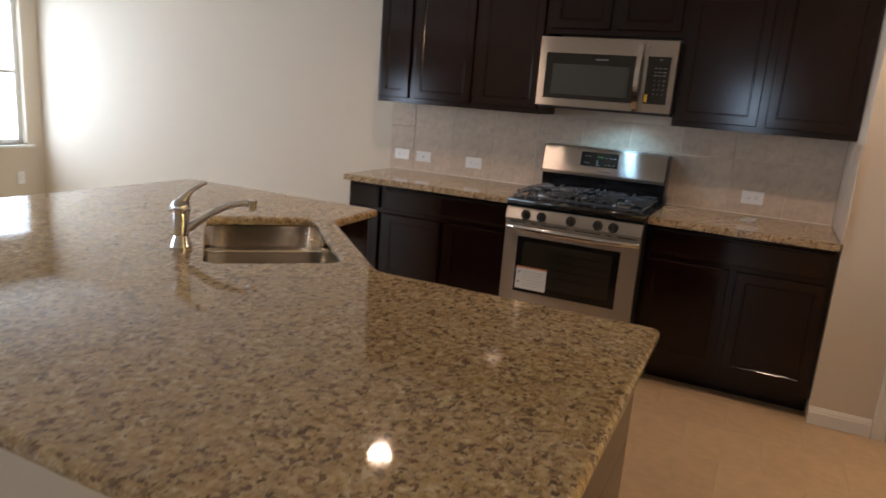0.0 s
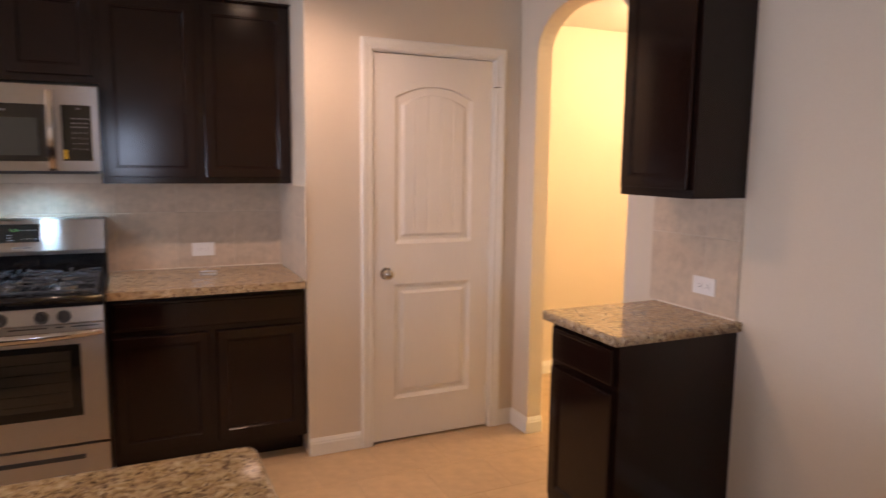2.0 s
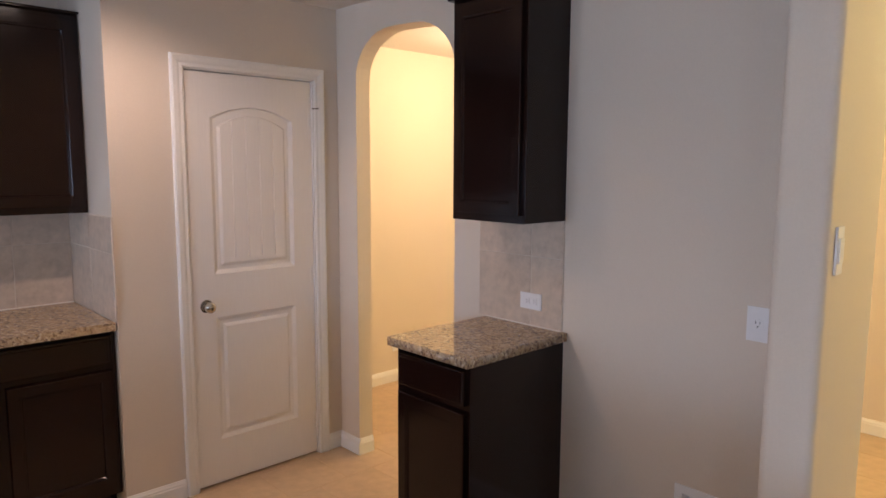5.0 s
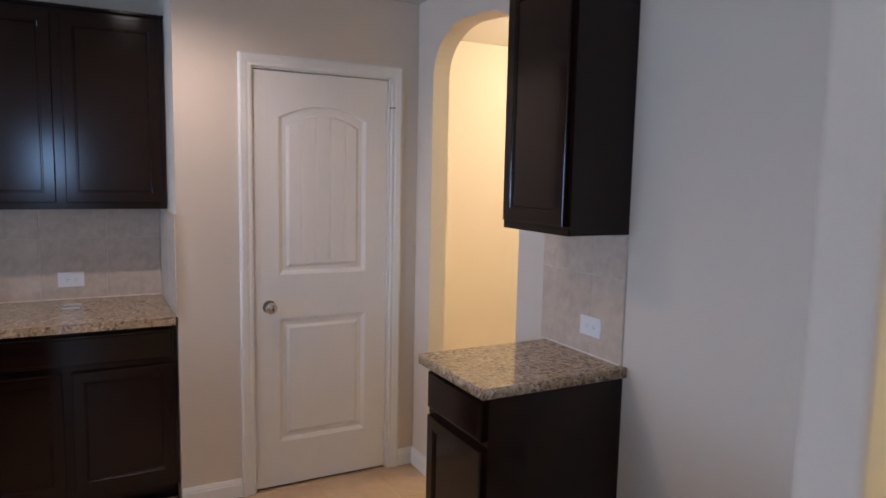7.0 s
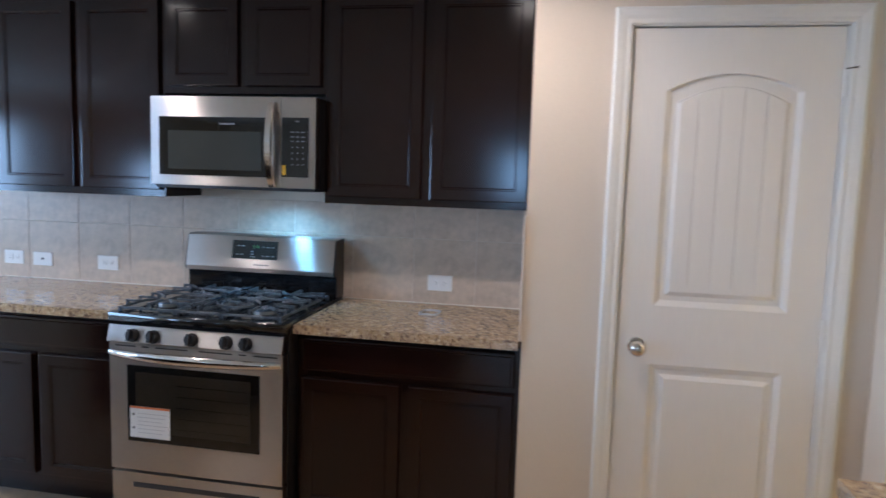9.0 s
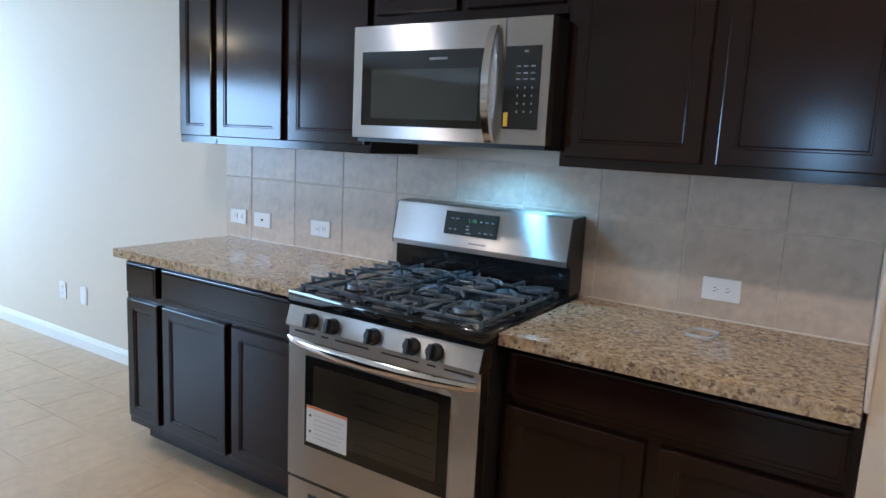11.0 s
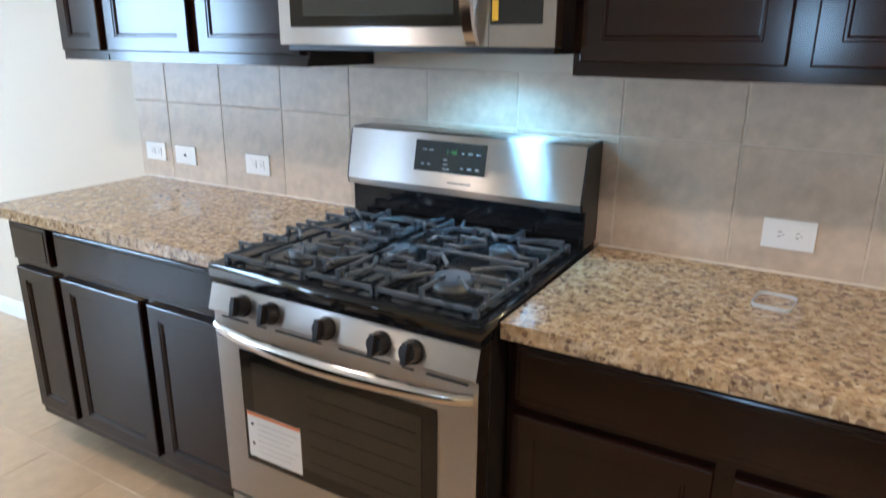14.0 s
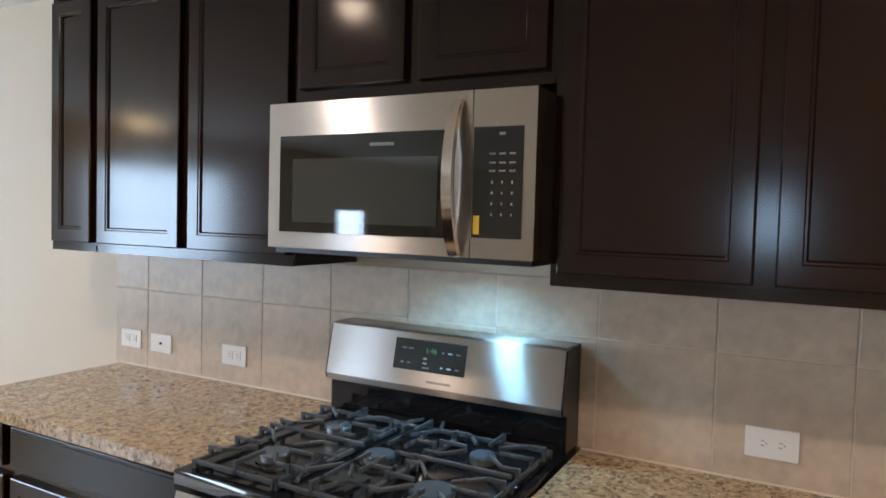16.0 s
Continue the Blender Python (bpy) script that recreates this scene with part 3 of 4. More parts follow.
# ---- range ----
def gas_range(m):
    """Local x across, back on y = 0, front to -y."""
    W = 0.756
    r = thing("gas_range", m, "freestanding stainless gas range with black cooktop and backguard", "stove")
    part("side_body", bbox(0, W, -0.665, -0.03, 0.02, 0.8945, 0.003), BLACKP, r, "black enamelled body sides")
    bm = bm_new()
    box(bm, 0, W, -0.715, -0.03, 0.895, 0.928)
    part("cooktop", bevel(bm, 0.006, 3), BLACKG, r, "glossy black enamel cooktop", True)
    part("cooktop_front", bbox(0.0, W, -0.714, -0.655, 0.880, 0.8945, 0.004), BLACKG, r, "glossy black cooktop lip")
    bm = extrude_outline([(-0.666, 0.811), (-0.726, 0.811), (-0.728, 0.815), (-0.709, 0.878), (-0.666, 0.878)], 0.002, W - 0.002)
    bm.transform(Matrix(((0, 0, 1, 0), (1, 0, 0, 0), (0, 1, 0, 0), (0, 0, 0, 1))))
    panel = part("control_panel", bevel(bm, 0.003), STEEL, r, "brushed stainless knob panel")
    for kx in (0.118, 0.208, 0.374, 0.522, 0.604):
        k = bm_new()
        cyl(k, (kx, -0.716, 0.840), (0, -1, 0.26), 0.027, 0.008, 28)
        cyl(k, (kx, -0.722, 0.842), (0, -1, 0.26), 0.023, 0.026, 28, 0.020)
        bx = bm_new()
        box(bx, -0.006, 0.006, -0.044, -0.012, -0.023, 0.023)
        bx.transform(Matrix.Translation((kx, -0.716, 0.840)) @ Matrix.Rotation(-math.atan(0.26), 4, "X"))
        grip = bpy.data.meshes.new("grip")
        bx.to_mesh(grip)
        bx.free()
        k.from_mesh(grip)
        bpy.data.meshes.remove(grip)
        part("knob", k, BLACKP, r, "black plastic burner knob", True)
    # oven door
    door = part("oven_door", bbox(0.003, W - 0.003, -0.712, -0.667, 0.276, 0.805, 0.005, 3), STEEL, r, "brushed stainless oven door")
    part("window_trim", bbox(0.082, W - 0.098, -0.7145, -0.705, 0.400, 0.717, 0.001), GLASSB, door, "dark glass oven window")
    part("window_inner", bbox(0.120, W - 0.136, -0.7158, -0.714, 0.440, 0.690, 0), OVENIN, door)
    for k in range(5):
        zz = 0.465 + k * 0.045
        part("rack_line", bbox(0.30, W - 0.15, -0.7164, -0.7157, zz, zz + 0.002, 0), GLASSB, door)
    n = 24
    pts = []
    for i in range(n + 1):
        q = i / n
        s = math.sin(math.pi * q) ** 0.6
        pts.append((0.012 + (W - 0.024) * q, -0.716 - 0.048 * s, 0.766))
    bm = tube(bm_new(), pts, [0.010 + 0.006 * math.sin(math.pi * i / n) for i in range(n + 1)], 14)
    for v in bm.verts:
        v.co.z = 0.766 + (v.co.z - 0.766) * 1.35
    part("handle", bm, POLISH, door, "bowed stainless oven handle", True)
    for vx, vw in ((0.03, 0.09), (0.15, 0.03), (0.21, 0.14), (0.40, 0.14), (0.57, 0.03), (0.63, 0.10)):
        part("vent_slot", bbox(vx, vx + vw, -0.7136, -0.705, 0.792, 0.797, 0), SLOT, door)
    part("drawer", bbox(0.003, W - 0.003, -0.708, -0.667, 0.055, 0.262, 0.005, 3), STEEL, r, "stainless storage drawer")
    # no recess is cut: a thin dark strip stands for the grip's shade
    part("drawer_grip", bbox(0.10, W - 0.10, -0.7105, -0.700, 0.202, 0.222, 0.002), SLOT, r, "dark strip painted as the shaded drawer grip")
    part("foot", bbox(0.03, W - 0.03, -0.57, -0.06, 0.0, 0.06, 0), BLACKP, r)
    # energy label taped inside the window
    lab = part("paper_label", bbox(0.094, 0.272, -0.7170, -0.7159, 0.418, 0.548, 0), PAPER, door, "white paper notice with orange strip")
    part("label_strip", bbox(0.094, 0.272, -0.7177, -0.7169, 0.540, 0.548, 0), ORANGE, lab)
    for k in range(6):
        zz = 0.518 - k * 0.016
        part("print_line", bbox(0.128, 0.262 - 0.012 * (k % 3), -0.7177, -0.7169, zz, zz + 0.003, 0), FAINTINK, lab)
    for zz in (0.514, 0.458):
        bm = bm_new()
        cyl(bm, (0.111, -0.7169, zz), (0, -1, 0), 0.005, 0.0007, 12)
        part("symbol", bm, SLOT, lab)
    # backguard
    bm = extrude_outline([(-0.03, 0.929), (-0.122, 0.929), (-0.122, 1.04), (-0.03, 1.06)], 0.004, W - 0.004)
    SW = Matrix(((0, 0, 1, 0), (1, 0, 0, 0), (0, 1, 0, 0), (0, 0, 0, 1)))
    bm.transform(SW)
    part("backguard_base", bevel(bm, 0.003), BLACKG, r, "glossy black backguard base")
    bm = extrude_outline([(-0.02, 1.03), (-0.150, 1.035), (-0.156, 1.055), (-0.125, 1.202), (-0.115, 1.207), (-0.02, 1.207)], 0.006, W - 0.006)
    bm.transform(SW)
    bg = part("backguard", bevel(bm, 0.004, 3, 40), STEEL, r, "brushed stainless backguard", True)
    for x0 in (0.0, W - 0.0062):
        bm = extrude_outline([(-0.018, 0.930), (-0.120, 0.930), (-0.120, 1.030), (-0.148, 1.037), (-0.154, 1.055), (-0.124, 1.200), (-0.018, 1.206)], x0, x0 + 0.006)
        bm.transform(SW)
        part("end_cap", bm, BLACKP, r, "black backguard end cap")
    tilt = math.atan2(0.031, 0.147)

    def on_guard(x0, x1, s0, s1, t, proud=0.0):
        """A thin plate lying on the sloped face of the backguard."""
        bm = bbox(x0, x1, -t - proud, 0.002 - proud, s0, s1, 0.0)
        bm.transform(Matrix.Translation((0, -0.156, 1.055)) @ Matrix.Rotation(-tilt, 4, "X"))
        return bm

    disp = part("display", on_guard(0.240, 0.470, 0.044, 0.132, 0.002), GLASSB, bg, "black glass clock panel")
    for dx, dz, dw in ((0.286, 0.103, 0.015), (0.308, 0.103, 0.015), (0.285, 0.062, 0.011), (0.306, 0.062, 0.011), (0.358, 0.078, 0.012), (0.358, 0.065, 0.014), (0.358, 0.052, 0.022), (0.416, 0.100, 0.007), (0.416, 0.058, 0.007), (0.436, 0.100, 0.014), (0.462, 0.100, 0.012), (0.436, 0.058, 0.014), (0.462, 0.058, 0.012)):
        part("button_print", on_guard(dx - 0.022, dx + dw - 0.022, dz, dz + 0.0045, 0.0006, 0.002), GREYINK, disp)
    part("maker_mark", on_guard(0.355, 0.43, 0.014, 0.020, 0.0006), GREYINK, bg)
    tx = bpy.data.curves.new("clock_text", "FONT")
    tx.body, tx.size, tx.extrude = "1:46", 0.021, 0.0004
    tob = new("clock_digits", tx)
    dg = bpy.context.evaluated_depsgraph_get()
    me = bpy.data.meshes.new_from_object(tob.evaluated_get(dg))
    bpy.data.objects.remove(tob)
    me.materials.append(LED)
    dig = new("clock_digits", me)
    dig.parent = disp
    dig.matrix_local = Matrix.Translation((0, -0.156, 1.055)) @ Matrix.Rotation(-tilt, 4, "X") @ Matrix.Translation((0.342, -0.0025, 0.096)) @ Matrix.Rotation(math.pi / 2, 4, "X")
    # burners and grates
    TOP = 0.928
    well = part("burner_well", bbox(0.04, W - 0.04, -0.672, -0.165, TOP - 0.002, TOP + 0.0015, 0.001), BLACKG, r)
    burners = [(0.158, -0.545, 0.036), (0.158, -0.290, 0.034), (0.378, -0.42, 0.038), (0.598, -0.545, 0.048), (0.598, -0.290, 0.032)]
    for bx, by, br in burners:
        bm = bm_new()
        cyl(bm, (bx, by, TOP), (0, 0, 1), br * 1.5, 0.004, 32, br * 1.3)
        part("burner_base", bm, BLACKG, r, "", True)
        bm = bm_new()
        cyl(bm, (bx, by, TOP + 0.003), (0, 0, 1), br, 0.015, 32, br * 0.97)
        head = part("burner_head", bm, ALU, r, "cast aluminium burner", True)
        bm = bm_new()
        cyl(bm, (bx, by, TOP + 0.018), (0, 0, 1), br * 1.08, 0.004, 32, br * 1.06)
        cyl(bm, (bx, by, TOP + 0.022), (0, 0, 1), br * 1.06, 0.004, 32, br * 0.95)
        part("burner_cap", bm, CAPB, head, "grey enamel burner cap", True)

    def bar(bm, a, b, wd=0.0078, ht=0.009):
        """A cast bar with a narrower crown."""
        a, b = Vector(a), Vector(b)
        d = b - a
        s = Vector((-d.y, d.x, 0))
        s = s.normalized() * wd / 2 if s.length > 1e-6 else Vector((wd / 2, 0, 0))
        dn, c = Vector((0, 0, ht)), Vector((0, 0, 0.003))
        pa, pb = [[p - s - dn, p + s - dn, p + s - c, p + s * 0.5, p - s * 0.5, p - s - c] for p in (a, b)]
        va, vb = [bm.verts.new(v) for v in pa], [bm.verts.new(v) for v in pb]
        bm.faces.new(va)
        bm.faces.new(vb[::-1])
        for i in range(6):
            j = (i + 1) % 6
            bm.faces.new((va[i], vb[i], vb[j], va[j]))

    GZ, y0, y1 = TOP + 0.041, -0.678, -0.160
    for gx0, gx1, cs in ((0.030, 0.274, burners[0:2]), (0.280, 0.476, burners[2:3]), (0.482, 0.726, burners[3:5])):
        bm = bm_new()
        zr = TOP + 0.020
        for p, q in (((gx0, y0), (gx1, y0)), ((gx0, y1), (gx1, y1)), ((gx0, y0), (gx0, y1)), ((gx1, y0), (gx1, y1))):
            bar(bm, (*p, zr), (*q, zr), 0.009, 0.009)
        for xx in (gx0, gx1):
            for yy in (y0, (y0 + y1) / 2, y1):
                box(bm, xx - 0.006, xx + 0.006, yy - 0.006, yy + 0.006, TOP, zr)

        def finger(start, bend, tip):
            """Rises from the rail, runs in, bends towards the burner."""
            box(bm, start[0] - 0.0048, start[0] + 0.0048, start[1] - 0.0045, start[1] + 0.0045, zr - 0.008, GZ)
            bar(bm, (*start, GZ), (*bend, GZ))
            bar(bm, (*bend, GZ), (*tip, GZ))
            if len(cs) == 1 and abs(start[1] - cs[0][1]) > 0.09:
                bar(bm, (*bend, GZ), (bend[0] + (tip[0] - bend[0]) * 0.55, bend[1] - (tip[1] - bend[1]) * 0.8, GZ))

        nside = 3 if len(cs) == 2 else 5
        for cx, cy, cr in cs:
            half = (y1 - y0) / 2 / len(cs)
            for k in range(nside):
                off = -half + (k + 0.5) * 2 * half / nside
                yy = min(max(cy + off, y0 + 0.02), y1 - 0.02)
                for xs, sg in ((gx0, 1), (gx1, -1)):
                    long = abs(off) > half * 0.5
                    bx2 = xs + sg * (0.040 if long else 0.052)
                    tx2, ty2 = cx - sg * (0.030 if long else 0.046), cy + off * (0.34 if long else 0.45)
                    if len(cs) == 1 and long and abs(off) > half * 0.7:
                        tx2, ty2 = cx - sg * 0.012, cy + off * 0.62
                    finger((xs, yy), (bx2, yy), (tx2, ty2))
            for sg, ye in ((-1, y0), (1, y1)):
                if abs(ye - cy) < half * 1.4:
                    finger((cx, ye), (cx, cy + sg * 0.09), (cx, cy + sg * 0.04))
        if len(cs) == 2:
            ym = (cs[0][1] + cs[1][1]) / 2
            finger((gx0, ym), ((gx0 + gx1) / 2, ym), (gx1, ym))
        part("grate", bm, IRON, r, "black cast iron grate")
    return r


gas_range(pose(RX0 + 0.002, YW - 0.004, 0))


# ---- microwave ----
def microwave(m):
    """Back on local y = 0, front to -y, underside on z = 0."""
    W, H, D = 0.756, 0.388, 0.422
    o = thing("microwave_oven", m, "stainless over-the-range microwave with black glass door", "microwave")
    part("body", bbox(0.002, W - 0.002, -D + 0.045, -0.003, 0.004, H, 0.003), BLACKP, o, "black painted case")
    part("vent_lip", bbox(0.01, W - 0.01, -D + 0.02, -0.03, -0.006, 0.006, 0.002), BLACKP, o)
    door = part("door", bbox(0.0, 0.602, -D, -D + 0.043, 0.008, H - 0.002, 0.006, 3), STEEL, o, "brushed stainless microwave door")
    ctl = part("control_side", bbox(0.604, W, -D, -D + 0.043, 0.008, H - 0.002, 0.006, 3), STEEL, o, "brushed stainless control side")
    g = part("door_glass", bbox(0.040, 0.552, -D - 0.0025, -D + 0.01, 0.050, 0.300, 0.001), GLASSB, door, "black glass door window")
    part("viewing_mesh", bbox(0.084, 0.516, -D - 0.0034, -D - 0.002, 0.076, 0.240, 0), MESHG, g)
    part("maker_mark", bbox(0.325, 0.395, -D - 0.0034, -D - 0.002, 0.268, 0.2755, 0), GREYINK, g)
    p = part("keypad", bbox(0.607, 0.727, -D - 0.0025, -D + 0.01, 0.054, 0.302, 0.006, 3), GLASSB, ctl, "black glass keypad")
    for r_i in range(4):
        for c_i in range(3):
            part("key_print", bbox(0.653 + c_i * 0.024, 0.657 + c_i * 0.024, -D - 0.0034, -D - 0.002, 0.176 - r_i * 0.024, 0.182 - r_i * 0.024, 0), PALEINK, p)
    for zz in (0.202, 0.220, 0.240):
        for c_i in range(3):
            part("key_label", bbox(0.647 + c_i * 0.024, 0.662 + c_i * 0.024, -D - 0.0034, -D - 0.002, zz, zz + 0.004, 0), GREYINK, p)
    part("display_print", bbox(0.670, 0.684, -D - 0.0034, -D - 0.002, 0.283, 0.289, 0), GREYINK, p)
    part("sticker", bbox(0.6115, 0.626, -D - 0.0038, -D - 0.002, 0.062, 0.104, 0), YELLOW, p, "small yellow film tab")
    n = 16
    bm = bm_new()
    rings = []
    for i in range(n + 1):
        q = i / n
        z = 0.010 + 0.355 * q
        y = -D - 0.004 - 0.045 * math.sin(math.pi * q) ** 0.7
        hw = 0.017
        rings.append([bm.verts.new((0.566 + sx * hw, y + sy * 0.006, z)) for sx, sy in ((-1, 0.4), (-0.75, -1), (0.75, -1), (1, 0.4), (0.8, 1), (-0.8, 1))])
    for a, b in zip(rings, rings[1:]):
        for k in range(6):
            bm.faces.new((a[k], a[(k + 1) % 6], b[(k + 1) % 6], b[k]))
    bm.faces.new(rings[0][::-1])
    bm.faces.new(rings[-1])
    part("handle", bm, POLISH, door, "bowed flat stainless handle", True)
    part("task_lamp_lens", bbox(0.435, 0.525, -0.262, -0.208, -0.0066, -0.004, 0), HOODGLOW, o, "glowing cool white lamp lens")
    return o


microwave(pose(RX0 + 0.006, YW, 1.437))


# ---- pantry door ----
def pantry_door():
    d = tagged(link("door_1", bm_new(), DOORP), "closed white two-panel arched-top plank pantry door", "door", kind="structure")
    x0, x1, z1 = 2.208, 2.887, 2.045
    W = x1 - x0
    # slab facing -y, panels recessed in it
    yf = YP + 0.008
    ob = link("leaf", bbox(x0, x1, yf, yf + 0.035, 0.012, z1, 0.002), DOORP)

    def outline(a0, a1, b0, b1, rise):
        pts = [(a0, b0), (a1, b0), (a1, b1 - rise)]
        if rise:
            for k in range(1, 16):
                q = k / 16
                s = abs(2 * q - 1)
                pts.append((a1 + (a0 - a1) * q, b1 - rise + rise * (1 - s ** 2)))
            pts.append((a0, b1 - rise))
        else:
            pts.append((a0, b1))
        return pts

    def prism(pts, ya, yb, k=0.0):
        bm = bm_new()
        cx = sum(p[0] for p in pts) / len(pts)
        cz = sum(p[1] for p in pts) / len(pts)
        fx = max(abs(p[0] - cx) for p in pts)
        fz = max(abs(p[1] - cz) for p in pts)
        a = [bm.verts.new((x, ya, z)) for x, z in pts]
        b = [bm.verts.new((cx + (x - cx) * (1 - k / fx), yb, cz + (z - cz) * (1 - k / fz))) for x, z in pts]
        bm.faces.new(a)
        bm.faces.new(b[::-1])
        for i in range(len(pts)):
            j = (i + 1) % len(pts)
            bm.faces.new((a[i], a[j], b[j], b[i]))
        bmesh.ops.recalc_face_normals(bm, faces=bm.faces[:])
        return bm

    up = outline(x0 + 0.115, x1 - 0.115, 1.075, 1.893, 0.060)
    lo = outline(x0 + 0.115, x1 - 0.115, 0.235, 0.865, 0)
    for pts in (up, lo):
        cut(ob, prism(pts, yf - 0.001, yf + 0.011, 0.022))
    ob.parent = d
    f1 = outline(x0 + 0.154, x1 - 0.154, 1.114, 1.850, 0.056)
    f2 = outline(x0 + 0.154, x1 - 0.154, 0.274, 0.826, 0)
    pu = link("upper_panel", prism([(x, z) for x, z in f1], yf + 0.0115, yf + 0.003, 0.016), DOORP)
    pl = link("lower_panel", prism([(x, z) for x, z in f2], yf + 0.0115, yf + 0.003, 0.016), DOORP)
    # plank grooves
    for k in range(1, 5):
        gx = x0 + 0.154 + k * (W - 0.308) / 5
        bm = extrude_outline([(gx - 0.004, yf), (gx + 0.004, yf), (gx, yf + 0.0065)], 1.15, 1.95)
        cut(pu, bm)
    pu.parent = pl.parent = d
    bm = bm_new()
    cyl(bm, (x0 + 0.068, yf, 0.925), (0, -1, 0), 0.032, 0.006, 28)
    cyl(bm, (x0 + 0.068, yf - 0.006, 0.925), (0, -1, 0), 0.012, 0.03, 20)
    k = part("door_knob", bm, NICKEL, d, "satin nickel round knob", True)
    bm = bm_new()
    bmesh.ops.create_uvsphere(bm, u_segments=24, v_segments=16, radius=0.028, matrix=Matrix.Translation((x0 + 0.068, yf - 0.048, 0.925)) @ Matrix.Diagonal((1, 0.72, 1, 1)))
    part("knob_ball", bm, NICKEL, k, smooth=True)
    for hz in (0.20, 1.02, 1.86):
        bm = bm_new()
        cyl(bm, (x1 + 0.004, yf - 0.006, hz - 0.045), (0, 0, 1), 0.007, 0.09, 12)
        box(bm, x1 - 0.02, x1 + 0.003, yf - 0.0025, yf, hz - 0.044, hz + 0.044)
        h = part("hinge", bm, TRIM, d, "white painted hinge")
        if hz > 1.8:
            part("hinge_pin_stop", tube(bm_new(), [(x1 + 0.004, yf - 0.008, hz + 0.048), (x1 + 0.03, yf - 0.03, hz + 0.05)], 0.004, 8), NICKEL, h)
    return d


pantry_door()


def casing():
    """Door casing with a stepped profile, and the jamb."""
    c = tagged(link("trim", bm_new(), TRIM), "white moulded casing round the pantry door", "door casing", kind="structure")
    x0, x1, z1 = 2.198, 2.898, 2.055
    prof = [(0, 0), (0.0, -0.010), (0.006, -0.013), (0.018, -0.012), (0.030, -0.016), (0.050, -0.019), (0.058, -0.015), (0.060, 0)]
    path = [((x0, 0.0), (-1, 0)), ((x0, z1), (-1, 1)), ((x1, z1), (1, 1)), ((x1, 0.0), (1, 0))]
    bm = bm_new()
    rings = []
    for (px, pz), (ox, oz) in path:
        rings.append([bm.verts.new((px + ox * u, YP + v - 0.001, pz + oz * u)) for u, v in prof])
    for a, b in zip(rings, rings[1:]):
        for i in range(len(prof) - 1):
            bm.faces.new((a[i], b[i], b[i + 1], a[i + 1]))
    bm.faces.new(rings[0])
    bm.faces.new(rings[-1][::-1])
    part("casing", bm, TRIM, c)
    bm = bm_new()
    box(bm, 2.1945, 2.2055, YP - 0.001, YP + T, 0, 2.049)
    box(bm, 2.8895, 2.8995, YP - 0.001, YP + T, 0, 2.049)
    box(bm, 2.1945, 2.8995, YP - 0.001, YP + T, 2.049, 2.059)
    part("jamb", bm, TRIM, c)


casing()


# ---- sockets ----
def plate(m, w, h, kind, label, category="socket", group="wall plates"):
    """A wall plate in local xz, face to -y, centred on the origin. kind: duplex lying, switch lying, upright, blank."""
    o = thing("wall_socket" if kind != "switch" else "light_switch", m, label, category, group)
    part("plate", bbox(-w / 2, w / 2, -0.006, -0.0005, -h / 2, h / 2, 0.002), WHITEP, o)
    lying = w > h
    if kind in ("duplex", "gang"):
        for s in (-1, 1):
            cx, cz = (s * 0.0195, 0) if lying else (0, s * 0.0195)
            f = part("outlet_face", bbox(cx - 0.0145, cx + 0.0145, -0.0085, -0.004, cz - 0.0145, cz + 0.0145, 0.002), WHITEP, o)
            for dz in (-0.0055, 0.0055):
                part("slot", bbox(cx - 0.004, cx + 0.004, -0.0089, -0.008, cz + dz - 0.0008, cz + dz + 0.0008, 0) if lying else bbox(cx + dz - 0.0008, cx + dz + 0.0008, -0.0089, -0.008, cz - 0.001, cz + 0.007, 0), SLOT, f)
            part("ground_hole", bbox(cx + 0.007, cx + 0.010, -0.0089, -0.008, cz - 0.0015, cz + 0.0015, 0) if lying else bbox(cx - 0.0015, cx + 0.0015, -0.0089, -0.008, cz - 0.0085, cz - 0.0055, 0), SLOT, f)
    elif kind == "switch":
        part("rocker", bbox(-0.03 if lying else -0.015, 0.03 if lying else 0.015, -0.010, -0.004, -0.015 if lying else -0.03, 0.015 if lying else 0.03, 0.002), WHITEP, o)
    elif kind == "coax":
        bm = bm_new()
        cyl(bm, (0, -0.005, 0), (0, -1, 0), 0.005, 0.005, 16)
        part("cable_jack", bm, SLOT, o)
    elif kind == "single":
        bm = bm_new()
        cyl(bm, (0, -0.004, 0), (0, -1, 0), 0.019, 0.004, 24)
        f = part("outlet_face", bm, WHITEP, o)
        for dx in (-0.007, 0.007):
            part("slot", bbox(dx - 0.0012, dx + 0.0012, -0.0086, -0.0078, 0.002, 0.010, 0), SLOT, f)
        part("ground_hole", bbox(-0.002, 0.002, -0.0086, -0.0078, -0.010, -0.005, 0), SLOT, f)
    return o


YT = YW - 0.010
SOCK = "white plastic horizontal outlet plate on the tile backsplash"
plate(pose(-0.885, YT, 1.021), 0.115, 0.071, "duplex", SOCK)
plate(pose(-0.710, YT, 1.019), 0.115, 0.071, "coax", "white plastic cable plate on the tile backsplash", "wall plate")
plate(pose(-0.324, YT, 1.018), 0.117, 0.073, "duplex", SOCK)
plate(pose(1.430, YT, 1.015), 0.117, 0.073, "duplex", SOCK)
plate(pose(XE - 0.010, 4.252, 1.024, 0, 0, -90), 0.115, 0.071, "duplex", SOCK)
plate(pose(XE, 3.286, 1.087, 0, 0, -90), 0.075, 0.117, "single", "white upright appliance outlet in the refrigerator alcove")
plate(pose(-2.62, YW, 0.355), 0.071, 0.115, "duplex", "white low wall outlet on the beige wall")
